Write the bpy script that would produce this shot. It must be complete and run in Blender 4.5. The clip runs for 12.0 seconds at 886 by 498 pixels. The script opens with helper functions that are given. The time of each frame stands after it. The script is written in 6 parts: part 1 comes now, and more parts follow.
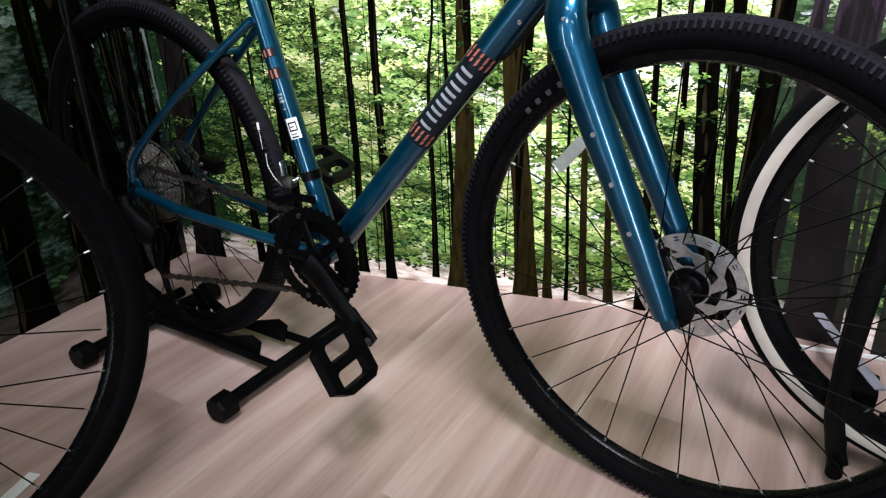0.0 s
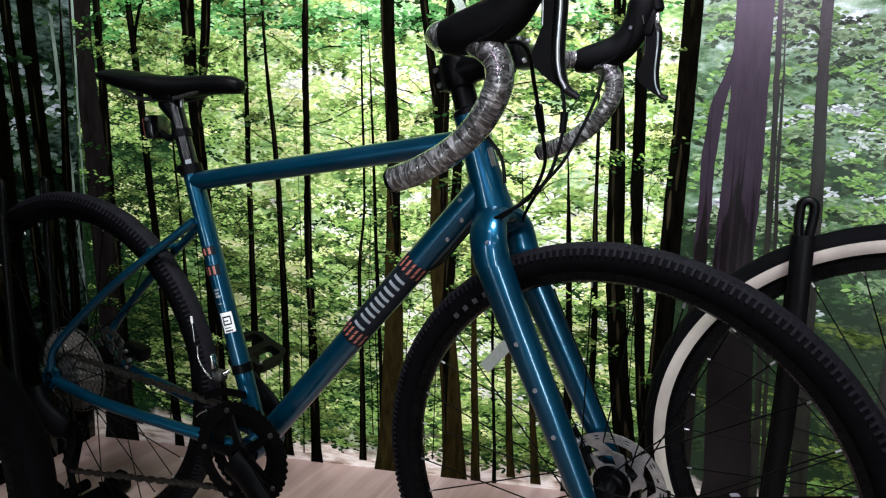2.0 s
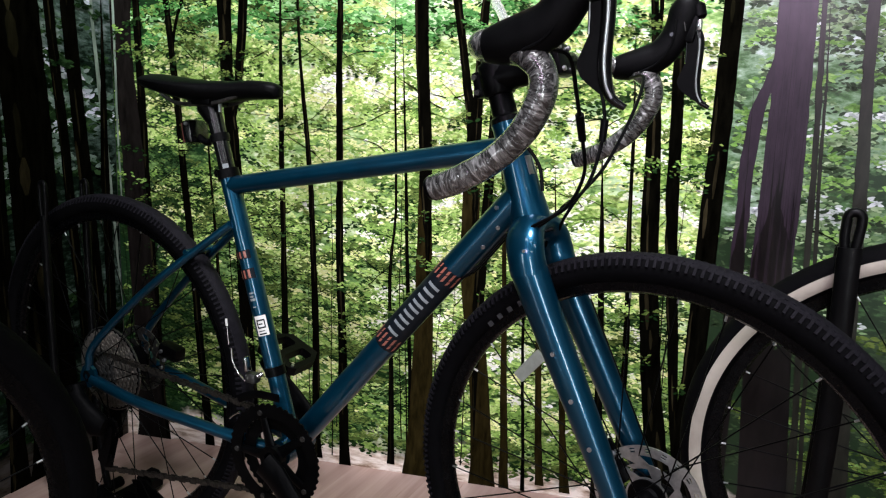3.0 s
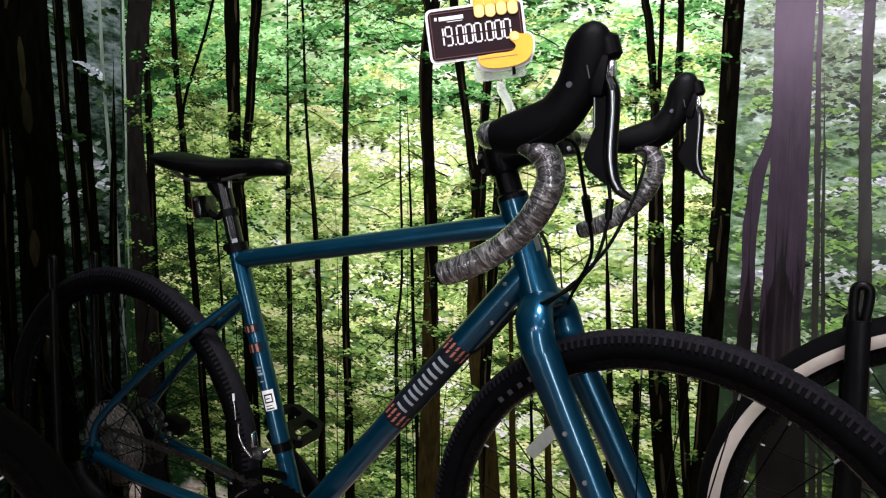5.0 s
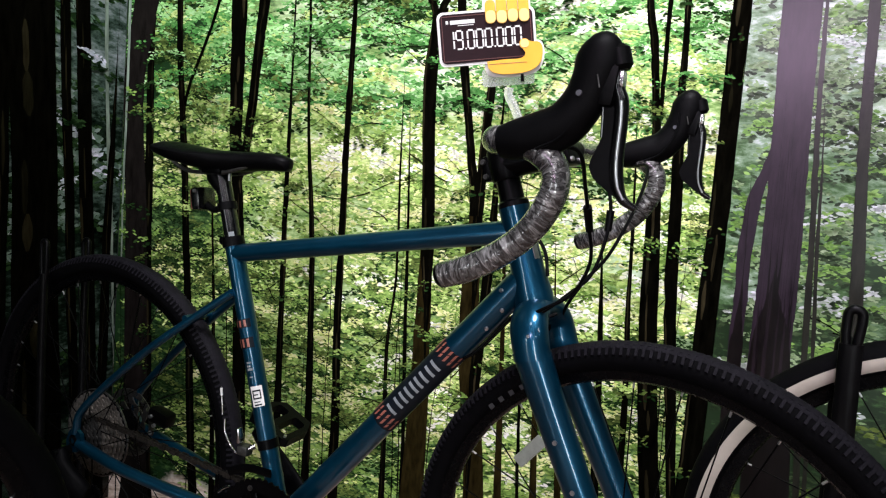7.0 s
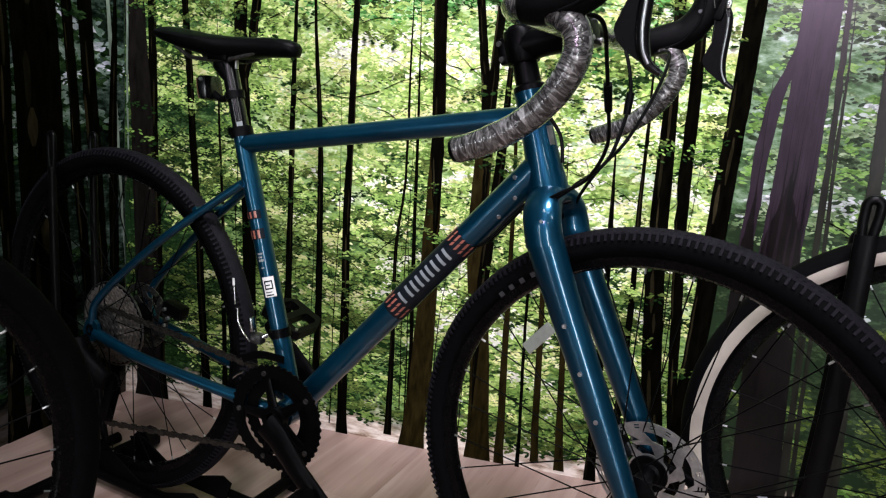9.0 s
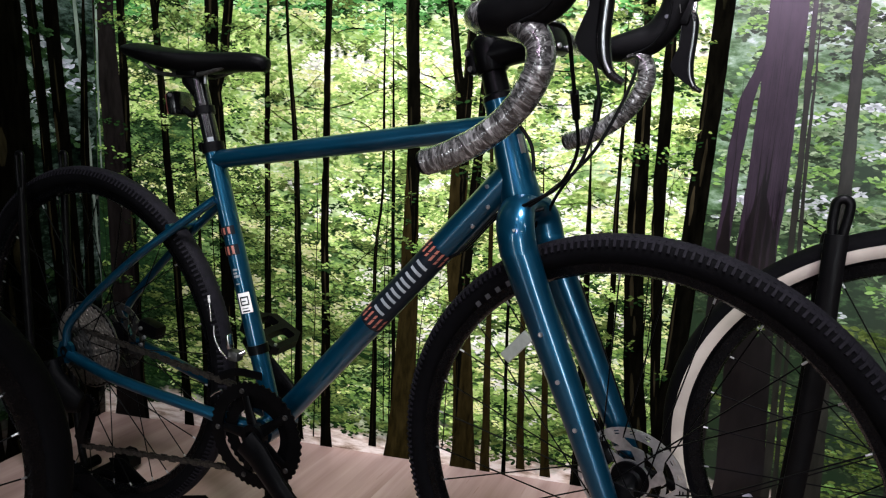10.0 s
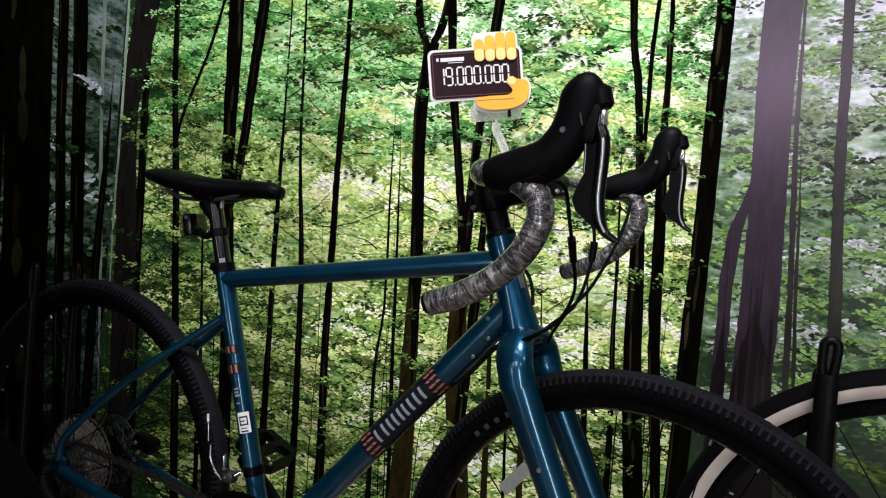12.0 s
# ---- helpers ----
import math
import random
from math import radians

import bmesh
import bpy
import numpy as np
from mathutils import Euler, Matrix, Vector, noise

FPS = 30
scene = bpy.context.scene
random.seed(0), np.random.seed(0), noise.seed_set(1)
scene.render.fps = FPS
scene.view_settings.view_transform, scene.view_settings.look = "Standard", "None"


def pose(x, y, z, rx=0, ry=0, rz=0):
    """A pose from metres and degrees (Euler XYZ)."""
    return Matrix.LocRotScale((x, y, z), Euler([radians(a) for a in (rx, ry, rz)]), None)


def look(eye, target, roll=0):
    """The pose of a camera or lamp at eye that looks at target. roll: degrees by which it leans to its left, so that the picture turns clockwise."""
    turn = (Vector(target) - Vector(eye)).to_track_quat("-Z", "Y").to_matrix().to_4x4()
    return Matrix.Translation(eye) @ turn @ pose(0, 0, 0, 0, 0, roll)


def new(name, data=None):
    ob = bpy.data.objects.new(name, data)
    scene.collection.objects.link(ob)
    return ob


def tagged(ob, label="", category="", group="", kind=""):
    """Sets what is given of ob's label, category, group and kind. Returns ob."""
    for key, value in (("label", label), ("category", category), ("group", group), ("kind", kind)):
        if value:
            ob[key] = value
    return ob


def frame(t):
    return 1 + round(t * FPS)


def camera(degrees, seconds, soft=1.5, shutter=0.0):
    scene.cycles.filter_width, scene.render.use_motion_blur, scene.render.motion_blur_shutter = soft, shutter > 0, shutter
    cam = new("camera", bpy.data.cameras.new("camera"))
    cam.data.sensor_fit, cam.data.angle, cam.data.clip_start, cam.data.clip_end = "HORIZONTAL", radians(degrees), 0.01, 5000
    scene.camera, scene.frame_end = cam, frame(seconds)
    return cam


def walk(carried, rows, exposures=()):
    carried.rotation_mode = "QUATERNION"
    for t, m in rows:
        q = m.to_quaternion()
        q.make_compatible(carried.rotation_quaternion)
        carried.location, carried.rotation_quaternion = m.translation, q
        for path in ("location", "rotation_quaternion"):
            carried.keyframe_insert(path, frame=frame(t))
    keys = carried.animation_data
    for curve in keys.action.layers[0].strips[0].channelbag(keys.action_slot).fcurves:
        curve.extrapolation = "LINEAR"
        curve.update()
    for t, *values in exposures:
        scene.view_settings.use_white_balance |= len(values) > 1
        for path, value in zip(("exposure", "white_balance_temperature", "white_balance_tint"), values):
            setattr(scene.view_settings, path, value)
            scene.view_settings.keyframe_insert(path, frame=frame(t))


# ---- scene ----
cam = camera(69.4, 12.0, 1.2)
PATH = [
    (0, (1.128, -0.806, 0.736), (0.213, 0.785, -0.059), -0.2),
    (0.5, (1.115, -0.819, 0.749), (0.283, 0.875, 0.087), 2.2),
    (1, (1.121, -0.82, 0.784), (0.336, 0.946, 0.268), 2.9),
    (1.5, (1.13, -0.831, 0.808), (0.379, 0.988, 0.448), 1.8),
    (2, (1.129, -0.837, 0.814), (0.357, 0.978, 0.48), 1.9),
    (2.5, (1.116, -0.837, 0.819), (0.291, 0.959, 0.508), 2.1),
    (2.7, (1.113, -0.839, 0.819), (0.272, 0.945, 0.489), 2.3),
    (4.3, (1.111, -0.84, 0.842), (0.276, 0.949, 0.522), 2.3),
    (4.5, (1.109, -0.842, 0.847), (0.271, 0.952, 0.565), 2.3),
    (5, (1.103, -0.844, 0.859), (0.244, 0.953, 0.679), 1.5),
    (5.5, (1.1, -0.846, 0.861), (0.264, 0.962, 0.683), 1.4),
    (6, (1.096, -0.845, 0.849), (0.259, 0.953, 0.589), 2.7),
    (6.5, (1.095, -0.84, 0.849), (0.246, 0.956, 0.619), 2.9),
    (6.7, (1.095, -0.843, 0.854), (0.257, 0.967, 0.704), 4.2),
    (8.3, (1.086, -0.854, 0.826), (0.234, 0.946, 0.636), 5.3),
    (8.5, (1.084, -0.855, 0.826), (0.24, 0.941, 0.581), 5.7),
    (9, (1.09, -0.848, 0.797), (0.267, 0.934, 0.413), 5.3),
    (9.5, (1.097, -0.839, 0.793), (0.296, 0.948, 0.384), 4.0),
    (10, (1.102, -0.836, 0.805), (0.315, 0.966, 0.441), 3.8),
    (10.5, (1.102, -0.842, 0.818), (0.304, 0.967, 0.519), 3.4),
    (11, (1.104, -0.841, 0.825), (0.304, 0.974, 0.575), 3.8),
    (11.5, (1.102, -0.86, 0.847), (0.29, 0.967, 0.796), 5.1),
    (12, (1.103, -0.866, 0.853), (0.29, 0.96, 0.792), 5.2),
]
EXPOSURES = [(0, 0.24, 6030, 6), (0.5, 0.33, 5680, 0), (1.0, 0.22, 5600, -3), (1.5, -0.08, 5650, -1), (2.2, -0.26, 6080, 5), (4.5, -0.42, 6330, 9), (8.5, -0.5, 6380, 10), (9.5, -0.14, 6230, 9), (10.5, -0.32, 6230, 8),
             (11.0, -0.38, 6280, 9), (11.5, -0.72, 6330, 9), (12, -0.78, 6330, 9)]
walk(cam, [(t, look(eye, target, roll)) for t, eye, target, roll in PATH], EXPOSURES)

# ---- light ----
world = bpy.data.worlds.new("world")
scene.world = world
world.use_nodes = True
world.node_tree.nodes["Background"].inputs[0].default_value = (0.75, 0.85, 1.0, 1)
world.node_tree.nodes["Background"].inputs[1].default_value = 0.004


def area_lamp(name, place, aim, wide, deep, watts, tint):
    data = bpy.data.lights.new(name, "AREA")
    data.shape, data.size, data.size_y, data.energy, data.color = "RECTANGLE", wide, deep, watts, tint
    lamp = new(name, data)
    lamp.matrix_world = look(place, aim)
    return lamp


LAMPS = [  # x, y, length, width, watts
    (1.05, -1.75, 1.3, 0.28, 20),
    (1.05, -4.30, 1.3, 0.28, 20),
    (3.30, -1.75, 1.3, 0.28, 14),
    (3.30, -4.30, 1.3, 0.28, 24),
    (1.05, -6.85, 1.3, 0.28, 20),
]
CEILING = 2.75
for lx, ly, ll, lw, watts in LAMPS:
    area_lamp("panel_light", (lx, ly, CEILING - 0.07), (lx, ly + 0.001, 0), ll, lw, watts, (0.955, 0.94, 1.0))
SPOTS = [  # place, aim, watts, cone in degrees, radius, tint
    ((1.12, -0.72, 2.58), (0.70, 0.45, 1.11), 530, 63, 0.36, (0.97, 0.93, 1.0)),
    # pink tint added for the lilac gloss on the right panel
    ((0.98, -4.60, 2.52), (1.30, 0.60, 1.30), 315, 31, 0.30, (1.0, 0.68, 1.0)),
    # unseen lamp, added only to brighten the upper left wall
    ((0.95, -1.30, 2.56), (-0.32, 0.06, 1.70), 420, 40, 0.20, (0.92, 0.97, 1.0)),
]
for at, aim, watts, cone, wide, tint in SPOTS:
    beam = bpy.data.lights.new("spot_light", "SPOT")
    beam.energy, beam.spot_size, beam.spot_blend, beam.shadow_soft_size, beam.color = watts, radians(cone), 1.0, wide, tint
    new("spot_light", beam).matrix_world = look(at, aim)
SOUTH = -8.6
GLAZING = [(-2.05, 0.5, 65), (3.75, 0.8, 170)]   # the shop's glazed front, behind the camera: middle x, width, watts
for wx, ww, watts in GLAZING:
    area_lamp("window_light", (wx, SOUTH + 0.02, 1.1), (wx, 0, 1.1), ww, 2.2, watts, (0.90, 0.96, 1.0))


# ---- materials ----
def material(name):
    m = bpy.data.materials.new(name)
    m.use_nodes = True
    return m, m.node_tree.nodes, m.node_tree.links, m.node_tree.nodes["Principled BSDF"]


def ramp(nodes, stops):
    r = nodes.new("ShaderNodeValToRGB")
    while len(r.color_ramp.elements) < len(stops):
        r.color_ramp.elements.new(0.5)
    for e, (p, c) in zip(r.color_ramp.elements, stops):
        e.position, e.color = p, (*c, 1)
    return r


def noise_tex(nodes, links, scale, detail=4, stretch=(1, 1, 1), rough=0.55, source="Object"):
    co = nodes.new("ShaderNodeTexCoord")
    mp = nodes.new("ShaderNodeMapping")
    mp.inputs["Scale"].default_value = stretch
    n = nodes.new("ShaderNodeTexNoise")
    n.inputs["Scale"].default_value, n.inputs["Detail"].default_value = scale, detail
    n.inputs["Roughness"].default_value = rough
    links.new(co.outputs[source], mp.inputs[0])
    links.new(mp.outputs[0], n.inputs["Vector"])
    return n


def plain(name, dark, light, scale=40, rough=0.5, metal=0.0, coat=0.0, bump=0.0, bump_scale=200, spread=0.12, specular=0.5):
    """A surface whose colour drifts between two tones, with worn gloss and fine relief."""
    m, nodes, links, b = material(name)
    n = noise_tex(nodes, links, scale)
    r = ramp(nodes, [(0.3, dark), (0.7, light)])
    links.new(n.outputs["Fac"], r.inputs[0])
    links.new(r.outputs[0], b.inputs["Base Color"])
    g = nodes.new("ShaderNodeMapRange")
    g.inputs["To Min"].default_value, g.inputs["To Max"].default_value = max(0.03, rough - spread), min(1, rough + spread)
    n2 = noise_tex(nodes, links, scale * 3.7, 5)
    links.new(n2.outputs["Fac"], g.inputs["Value"])
    links.new(g.outputs[0], b.inputs["Roughness"])
    b.inputs["Metallic"].default_value = metal
    b.inputs["Coat Weight"].default_value = coat
    b.inputs["Coat Roughness"].default_value = 0.06
    b.inputs["Specular IOR Level"].default_value = specular
    if bump:
        n3 = noise_tex(nodes, links, bump_scale, 6)
        bp = nodes.new("ShaderNodeBump")
        bp.inputs["Strength"].default_value, bp.inputs["Distance"].default_value = bump, 0.001
        links.new(n3.outputs["Fac"], bp.inputs["Height"])
        links.new(bp.outputs[0], b.inputs["Normal"])
    return m


PAINT = plain("teal_paint", (0.0012, 0.045, 0.089), (0.0022, 0.061, 0.118), 9, 0.33, 0.78, 0.65, 0.02, 900)
RUBBER = plain("tyre_rubber", (0.0006, 0.0006, 0.0009), (0.0015, 0.0014, 0.0020), 60, 0.75, bump=0.25, bump_scale=500, specular=0.06)
# paler, purplish rubber: the sheen on the tyre tops put into the colour
TREAD_LIT = plain("tread_rubber", (0.0036, 0.0032, 0.0048), (0.0085, 0.0076, 0.0108), 60, 0.72, bump=0.25, bump_scale=500, specular=0.12)
RUBBER_MARK = plain("grey_rubber_print", (0.020, 0.019, 0.021), (0.032, 0.030, 0.033), 60, 0.6)
BLACK = plain("black_anodised", (0.0008, 0.0008, 0.0010), (0.0020, 0.0020, 0.0024), 50, 0.38, 0.2, specular=0.08)
RIM = plain("black_rim", (0.0010, 0.0010, 0.0012), (0.0022, 0.0022, 0.0026), 50, 0.26, specular=0.10)
GLOSS_BLACK = plain("glossy_black_alloy", (0.0012, 0.0012, 0.0014), (0.0030, 0.0030, 0.0034), 60, 0.20, specular=0.55)
SATIN = plain("black_powder_coat", (0.0008, 0.0008, 0.0010), (0.0020, 0.0020, 0.0024), 40, 0.50, bump=0.15, bump_scale=1200, specular=0.045)
PLASTIC = plain("black_plastic", (0.0008, 0.0008, 0.0010), (0.0020, 0.0020, 0.0024), 70, 0.42, bump=0.12, bump_scale=900, specular=0.08)
HOOD = plain("hood_rubber", (0.0008, 0.0008, 0.0010), (0.0020, 0.0020, 0.0024), 70, 0.50, bump=0.2, bump_scale=1500, specular=0.08)
LEATHER = plain("saddle_cover", (0.0008, 0.0008, 0.0010), (0.0020, 0.0020, 0.0024), 55, 0.45, bump=0.25, bump_scale=700, specular=0.08)
STEEL = plain("brushed_steel", (0.42, 0.42, 0.43), (0.62, 0.62, 0.63), 120, 0.34, 0.95, bump=0.1, bump_scale=900)
DARK_STEEL = plain("dark_steel", (0.05, 0.049, 0.047), (0.13, 0.127, 0.122), 150, 0.40, 0.85)
SILVER = plain("polished_silver", (0.60, 0.60, 0.61), (0.75, 0.75, 0.76), 90, 0.20, 1.0)
SPROCKET = plain("sprocket_steel", (0.15, 0.135, 0.120), (0.40, 0.37, 0.335), 160, 0.42, 0.85)
CHAINSTEEL = plain("chain_steel", (0.016, 0.014, 0.012), (0.075, 0.065, 0.056), 240, 0.45, 0.8)
WHITE = plain("white_plastic", (0.72, 0.70, 0.67), (0.82, 0.81, 0.78), 25, 0.40)
CREAM = plain("cream_sidewall", (0.34, 0.30, 0.25), (0.42, 0.375, 0.315), 30, 0.65, bump=0.1)
ORANGE = plain("orange_print", (0.26, 0.085, 0.060), (0.34, 0.120, 0.085), 60, 0.40, coat=0.1)
MAROON = plain("dark_red_print", (0.075, 0.018, 0.016), (0.11, 0.026, 0.022), 60, 0.35, coat=0.5)
INK = plain("black_print", (0.004, 0.006, 0.009), (0.007, 0.010, 0.014), 50, 0.35, specular=0.15)
LETTERING = plain("pale_print", (0.20, 0.22, 0.23), (0.26, 0.28, 0.29), 60, 0.35, coat=0.1)
CARD = plain("card_print", (0.013, 0.0045, 0.006), (0.018, 0.006, 0.008), 20, 0.45, specular=0.12)
YELLOW = plain("yellow_print", (0.84, 0.40, 0.022), (0.92, 0.50, 0.045), 12, 0.35, coat=0.3)
PALE_YELLOW = plain("pale_yellow_print", (0.94, 0.66, 0.20), (0.96, 0.74, 0.30), 15, 0.35, coat=0.3)
PLASTER = plain("shop_wall_paint", (0.045, 0.045, 0.048), (0.06, 0.06, 0.064), 4, 0.75, bump=0.15, bump_scale=150)
CEIL = plain("ceiling_paint", (0.045, 0.045, 0.048), (0.06, 0.06, 0.064), 4, 0.85, bump=0.1, bump_scale=120)
REFLECTOR = plain("reflector_plastic", (0.33, 0.36, 0.31), (0.42, 0.45, 0.40), 90, 0.30)
LILAC = plain("lilac_grey_plastic", (0.22, 0.21, 0.25), (0.30, 0.285, 0.33), 25, 0.45)
POST_COAT = plain("post_powder_coat", (0.0012, 0.0012, 0.0014), (0.0028, 0.0028, 0.0032), 40, 0.36, bump=0.1, bump_scale=1200, specular=0.12)
GREY = plain("grey_powder_coat", (0.055, 0.055, 0.065), (0.075, 0.075, 0.088), 20, 0.40)


def tape_material():
    """Black bar tape wound under clear crinkled film; the film's silver glints are pale streaks in the colour."""
    m, nodes, links, b = material("film_wrapped_tape")
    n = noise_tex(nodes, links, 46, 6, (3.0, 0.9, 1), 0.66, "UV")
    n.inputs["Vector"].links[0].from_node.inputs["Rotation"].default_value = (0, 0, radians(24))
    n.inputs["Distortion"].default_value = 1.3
    # pale end of the ramp paints the film's highlights
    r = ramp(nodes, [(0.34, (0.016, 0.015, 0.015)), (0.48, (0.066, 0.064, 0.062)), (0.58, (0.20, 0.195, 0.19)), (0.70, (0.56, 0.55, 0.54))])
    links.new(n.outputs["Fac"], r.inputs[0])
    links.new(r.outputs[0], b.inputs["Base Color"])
    b.inputs["Roughness"].default_value = 0.26
    b.inputs["Metallic"].default_value = 0.45
    b.inputs["Coat Weight"].default_value, b.inputs["Coat Roughness"].default_value = 1.0, 0.06
    n2 = noise_tex(nodes, links, 30, 4, (1.8, 0.8, 1), 0.6, "UV")
    n2.inputs["Vector"].links[0].from_node.inputs["Rotation"].default_value = (0, 0, radians(24))
    n2.inputs["Distortion"].default_value = 0.8
    bp = nodes.new("ShaderNodeBump")
    bp.inputs["Strength"].default_value, bp.inputs["Distance"].default_value = 1.0, 0.0026
    links.new(n2.outputs["Fac"], bp.inputs["Height"])
    links.new(bp.outputs[0], b.inputs["Normal"])
    links.new(bp.outputs[0], b.inputs["Coat Normal"])
    return m


def wood_material():
    m, nodes, links, b = material("oak_laminate")
    info = nodes.new("ShaderNodeObjectInfo")
    co = nodes.new("ShaderNodeTexCoord")
    shift = nodes.new("ShaderNodeVectorMath")
    shift.operation = "MULTIPLY_ADD"
    shift.inputs[1].default_value = (1, 1, 1)
    comb = nodes.new("ShaderNodeCombineXYZ")
    mul = nodes.new("ShaderNodeMath")
    mul.operation, mul.inputs[1].default_value = "MULTIPLY", 37
    links.new(info.outputs["Random"], mul.inputs[0])
    for i in range(3):
        links.new(mul.outputs[0], comb.inputs[i])
    links.new(co.outputs["Object"], shift.inputs[0])
    links.new(comb.outputs[0], shift.inputs[2])
    def grain(scale, stretch, detail):
        mp = nodes.new("ShaderNodeMapping")
        mp.inputs["Scale"].default_value = stretch
        n = nodes.new("ShaderNodeTexNoise")
        n.inputs["Scale"].default_value, n.inputs["Detail"].default_value = scale, detail
        links.new(shift.outputs[0], mp.inputs[0])
        links.new(mp.outputs[0], n.inputs["Vector"])
        return n
    fine = grain(26, (7, 0.35, 1), 6)
    broad = grain(6, (3.2, 0.22, 1), 3)
    mix = nodes.new("ShaderNodeMath")
    mix.operation = "MULTIPLY_ADD"
    mix.inputs[1].default_value = 0.18
    links.new(fine.outputs["Fac"], mix.inputs[0])
    half = nodes.new("ShaderNodeMath")
    half.operation, half.inputs[1].default_value = "MULTIPLY", 0.82
    links.new(broad.outputs["Fac"], half.inputs[0])
    links.new(half.outputs[0], mix.inputs[2])
    r = ramp(nodes, [(0.32, (0.30, 0.196, 0.160)), (0.50, (0.415, 0.288, 0.244)), (0.66, (0.52, 0.388, 0.340))])
    links.new(mix.outputs[0], r.inputs[0])
    tone = nodes.new("ShaderNodeMapRange")
    tone.inputs["To Min"].default_value, tone.inputs["To Max"].default_value = 0.965, 1.03
    links.new(info.outputs["Random"], tone.inputs["Value"])
    hsv = nodes.new("ShaderNodeHueSaturation")
    links.new(tone.outputs[0], hsv.inputs["Value"])
    links.new(r.outputs[0], hsv.inputs["Color"])
    links.new(hsv.outputs[0], b.inputs["Base Color"])
    g = nodes.new("ShaderNodeMapRange")
    g.inputs["To Min"].default_value, g.inputs["To Max"].default_value = 0.24, 0.36
    links.new(fine.outputs["Fac"], g.inputs["Value"])
    links.new(g.outputs[0], b.inputs["Roughness"])
    bp = nodes.new("ShaderNodeBump")
    bp.inputs["Strength"].default_value, bp.inputs["Distance"].default_value = 0.12, 0.0006
    links.new(fine.outputs["Fac"], bp.inputs["Height"])
    links.new(bp.outputs[0], b.inputs["Normal"])
    return m


def softened(stops, red=1.18, blue=1.42):
    """Printed greens, less pure."""
    return [(p, (min(0.95, r * red), g, min(0.95, b * blue))) for p, (r, g, b) in stops]


def print_material(name, stops, gap, gloss=0.42, litter=0.10, tones=(), ground=1.0, sky=(-1.0, -0.5)):
    """The printed woodland ground: blurred distant leaves, pale gaps, leaf litter along the foot."""
    m, nodes, links, b = material(name)
    a = noise_tex(nodes, links, 34, 5, (1.0, 1, 2.3), 0.68)
    a2 = noise_tex(nodes, links, 6, 4, (1.0, 1, 2.0), 0.55)
    both = nodes.new("ShaderNodeMath")
    both.operation, both.inputs[1].default_value = "MULTIPLY_ADD", 0.48
    part2 = nodes.new("ShaderNodeMath")
    part2.operation, part2.inputs[1].default_value = "MULTIPLY", 0.52
    links.new(a2.outputs["Fac"], part2.inputs[0])
    links.new(a.outputs["Fac"], both.inputs[0])
    links.new(part2.outputs[0], both.inputs[2])
    place = nodes.new("ShaderNodeTexCoord")
    spot = nodes.new("ShaderNodeSeparateXYZ")
    links.new(place.outputs["Object"], spot.inputs[0])
    last = both.outputs[0]
    for axis, x0, x1, deep in tones:        # light changing across the panel, put into the ink
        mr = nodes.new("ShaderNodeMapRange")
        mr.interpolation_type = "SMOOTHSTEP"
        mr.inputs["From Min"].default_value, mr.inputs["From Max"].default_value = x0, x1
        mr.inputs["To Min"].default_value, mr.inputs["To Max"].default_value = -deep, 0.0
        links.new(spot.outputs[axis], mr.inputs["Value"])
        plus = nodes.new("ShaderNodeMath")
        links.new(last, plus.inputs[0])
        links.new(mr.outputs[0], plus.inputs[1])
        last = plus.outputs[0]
    r = ramp(nodes, softened(stops))
    links.new(last, r.inputs[0])
    big = noise_tex(nodes, links, 2.6, 5, (1.0, 1, 0.8), 0.55)
    w = nodes.new("ShaderNodeMapRange")
    w.inputs["From Min"].default_value, w.inputs["From Max"].default_value = gap, gap + 0.14
    links.new(big.outputs["Fac"], w.inputs["Value"])
    mixer = nodes.new("ShaderNodeMix")
    mixer.data_type = "RGBA"
    mixer.inputs[7].default_value = (0.80, 0.92, 0.72, 1)
    high = nodes.new("ShaderNodeMapRange")
    high.inputs["From Min"].default_value, high.inputs["From Max"].default_value = 0.45, 0.75
    links.new(spot.outputs["Z"], high.inputs["Value"])
    above = nodes.new("ShaderNodeMath")
    above.operation = "MULTIPLY"
    links.new(w.outputs[0], above.inputs[0])
    links.new(high.outputs[0], above.inputs[1])
    open_to = nodes.new("ShaderNodeMapRange")
    open_to.inputs["From Min"].default_value, open_to.inputs["From Max"].default_value = sky
    links.new(spot.outputs["X"], open_to.inputs["Value"])
    beyond = nodes.new("ShaderNodeMath")
    beyond.operation = "MULTIPLY"
    links.new(above.outputs[0], beyond.inputs[0])
    links.new(open_to.outputs[0], beyond.inputs[1])
    links.new(beyond.outputs[0], mixer.inputs[0])
    links.new(r.outputs[0], mixer.inputs[6])
    # leaf litter
    co = nodes.new("ShaderNodeTexCoord")
    sep = nodes.new("ShaderNodeSeparateXYZ")
    links.new(co.outputs["Object"], sep.inputs[0])
    edge = noise_tex(nodes, links, 9, 5)
    add = nodes.new("ShaderNodeMath")
    add.operation, add.inputs[1].default_value = "MULTIPLY_ADD", -0.22
    links.new(edge.outputs["Fac"], add.inputs[0])
    links.new(sep.outputs["Z"], add.inputs[2])
    low = nodes.new("ShaderNodeMapRange")
    low.inputs["From Min"].default_value, low.inputs["From Max"].default_value = litter - 0.12, litter - 0.16
    links.new(add.outputs[0], low.inputs["Value"])
    soil_n = noise_tex(nodes, links, 26, 5, (0.6, 1, 2.6), 0.62)
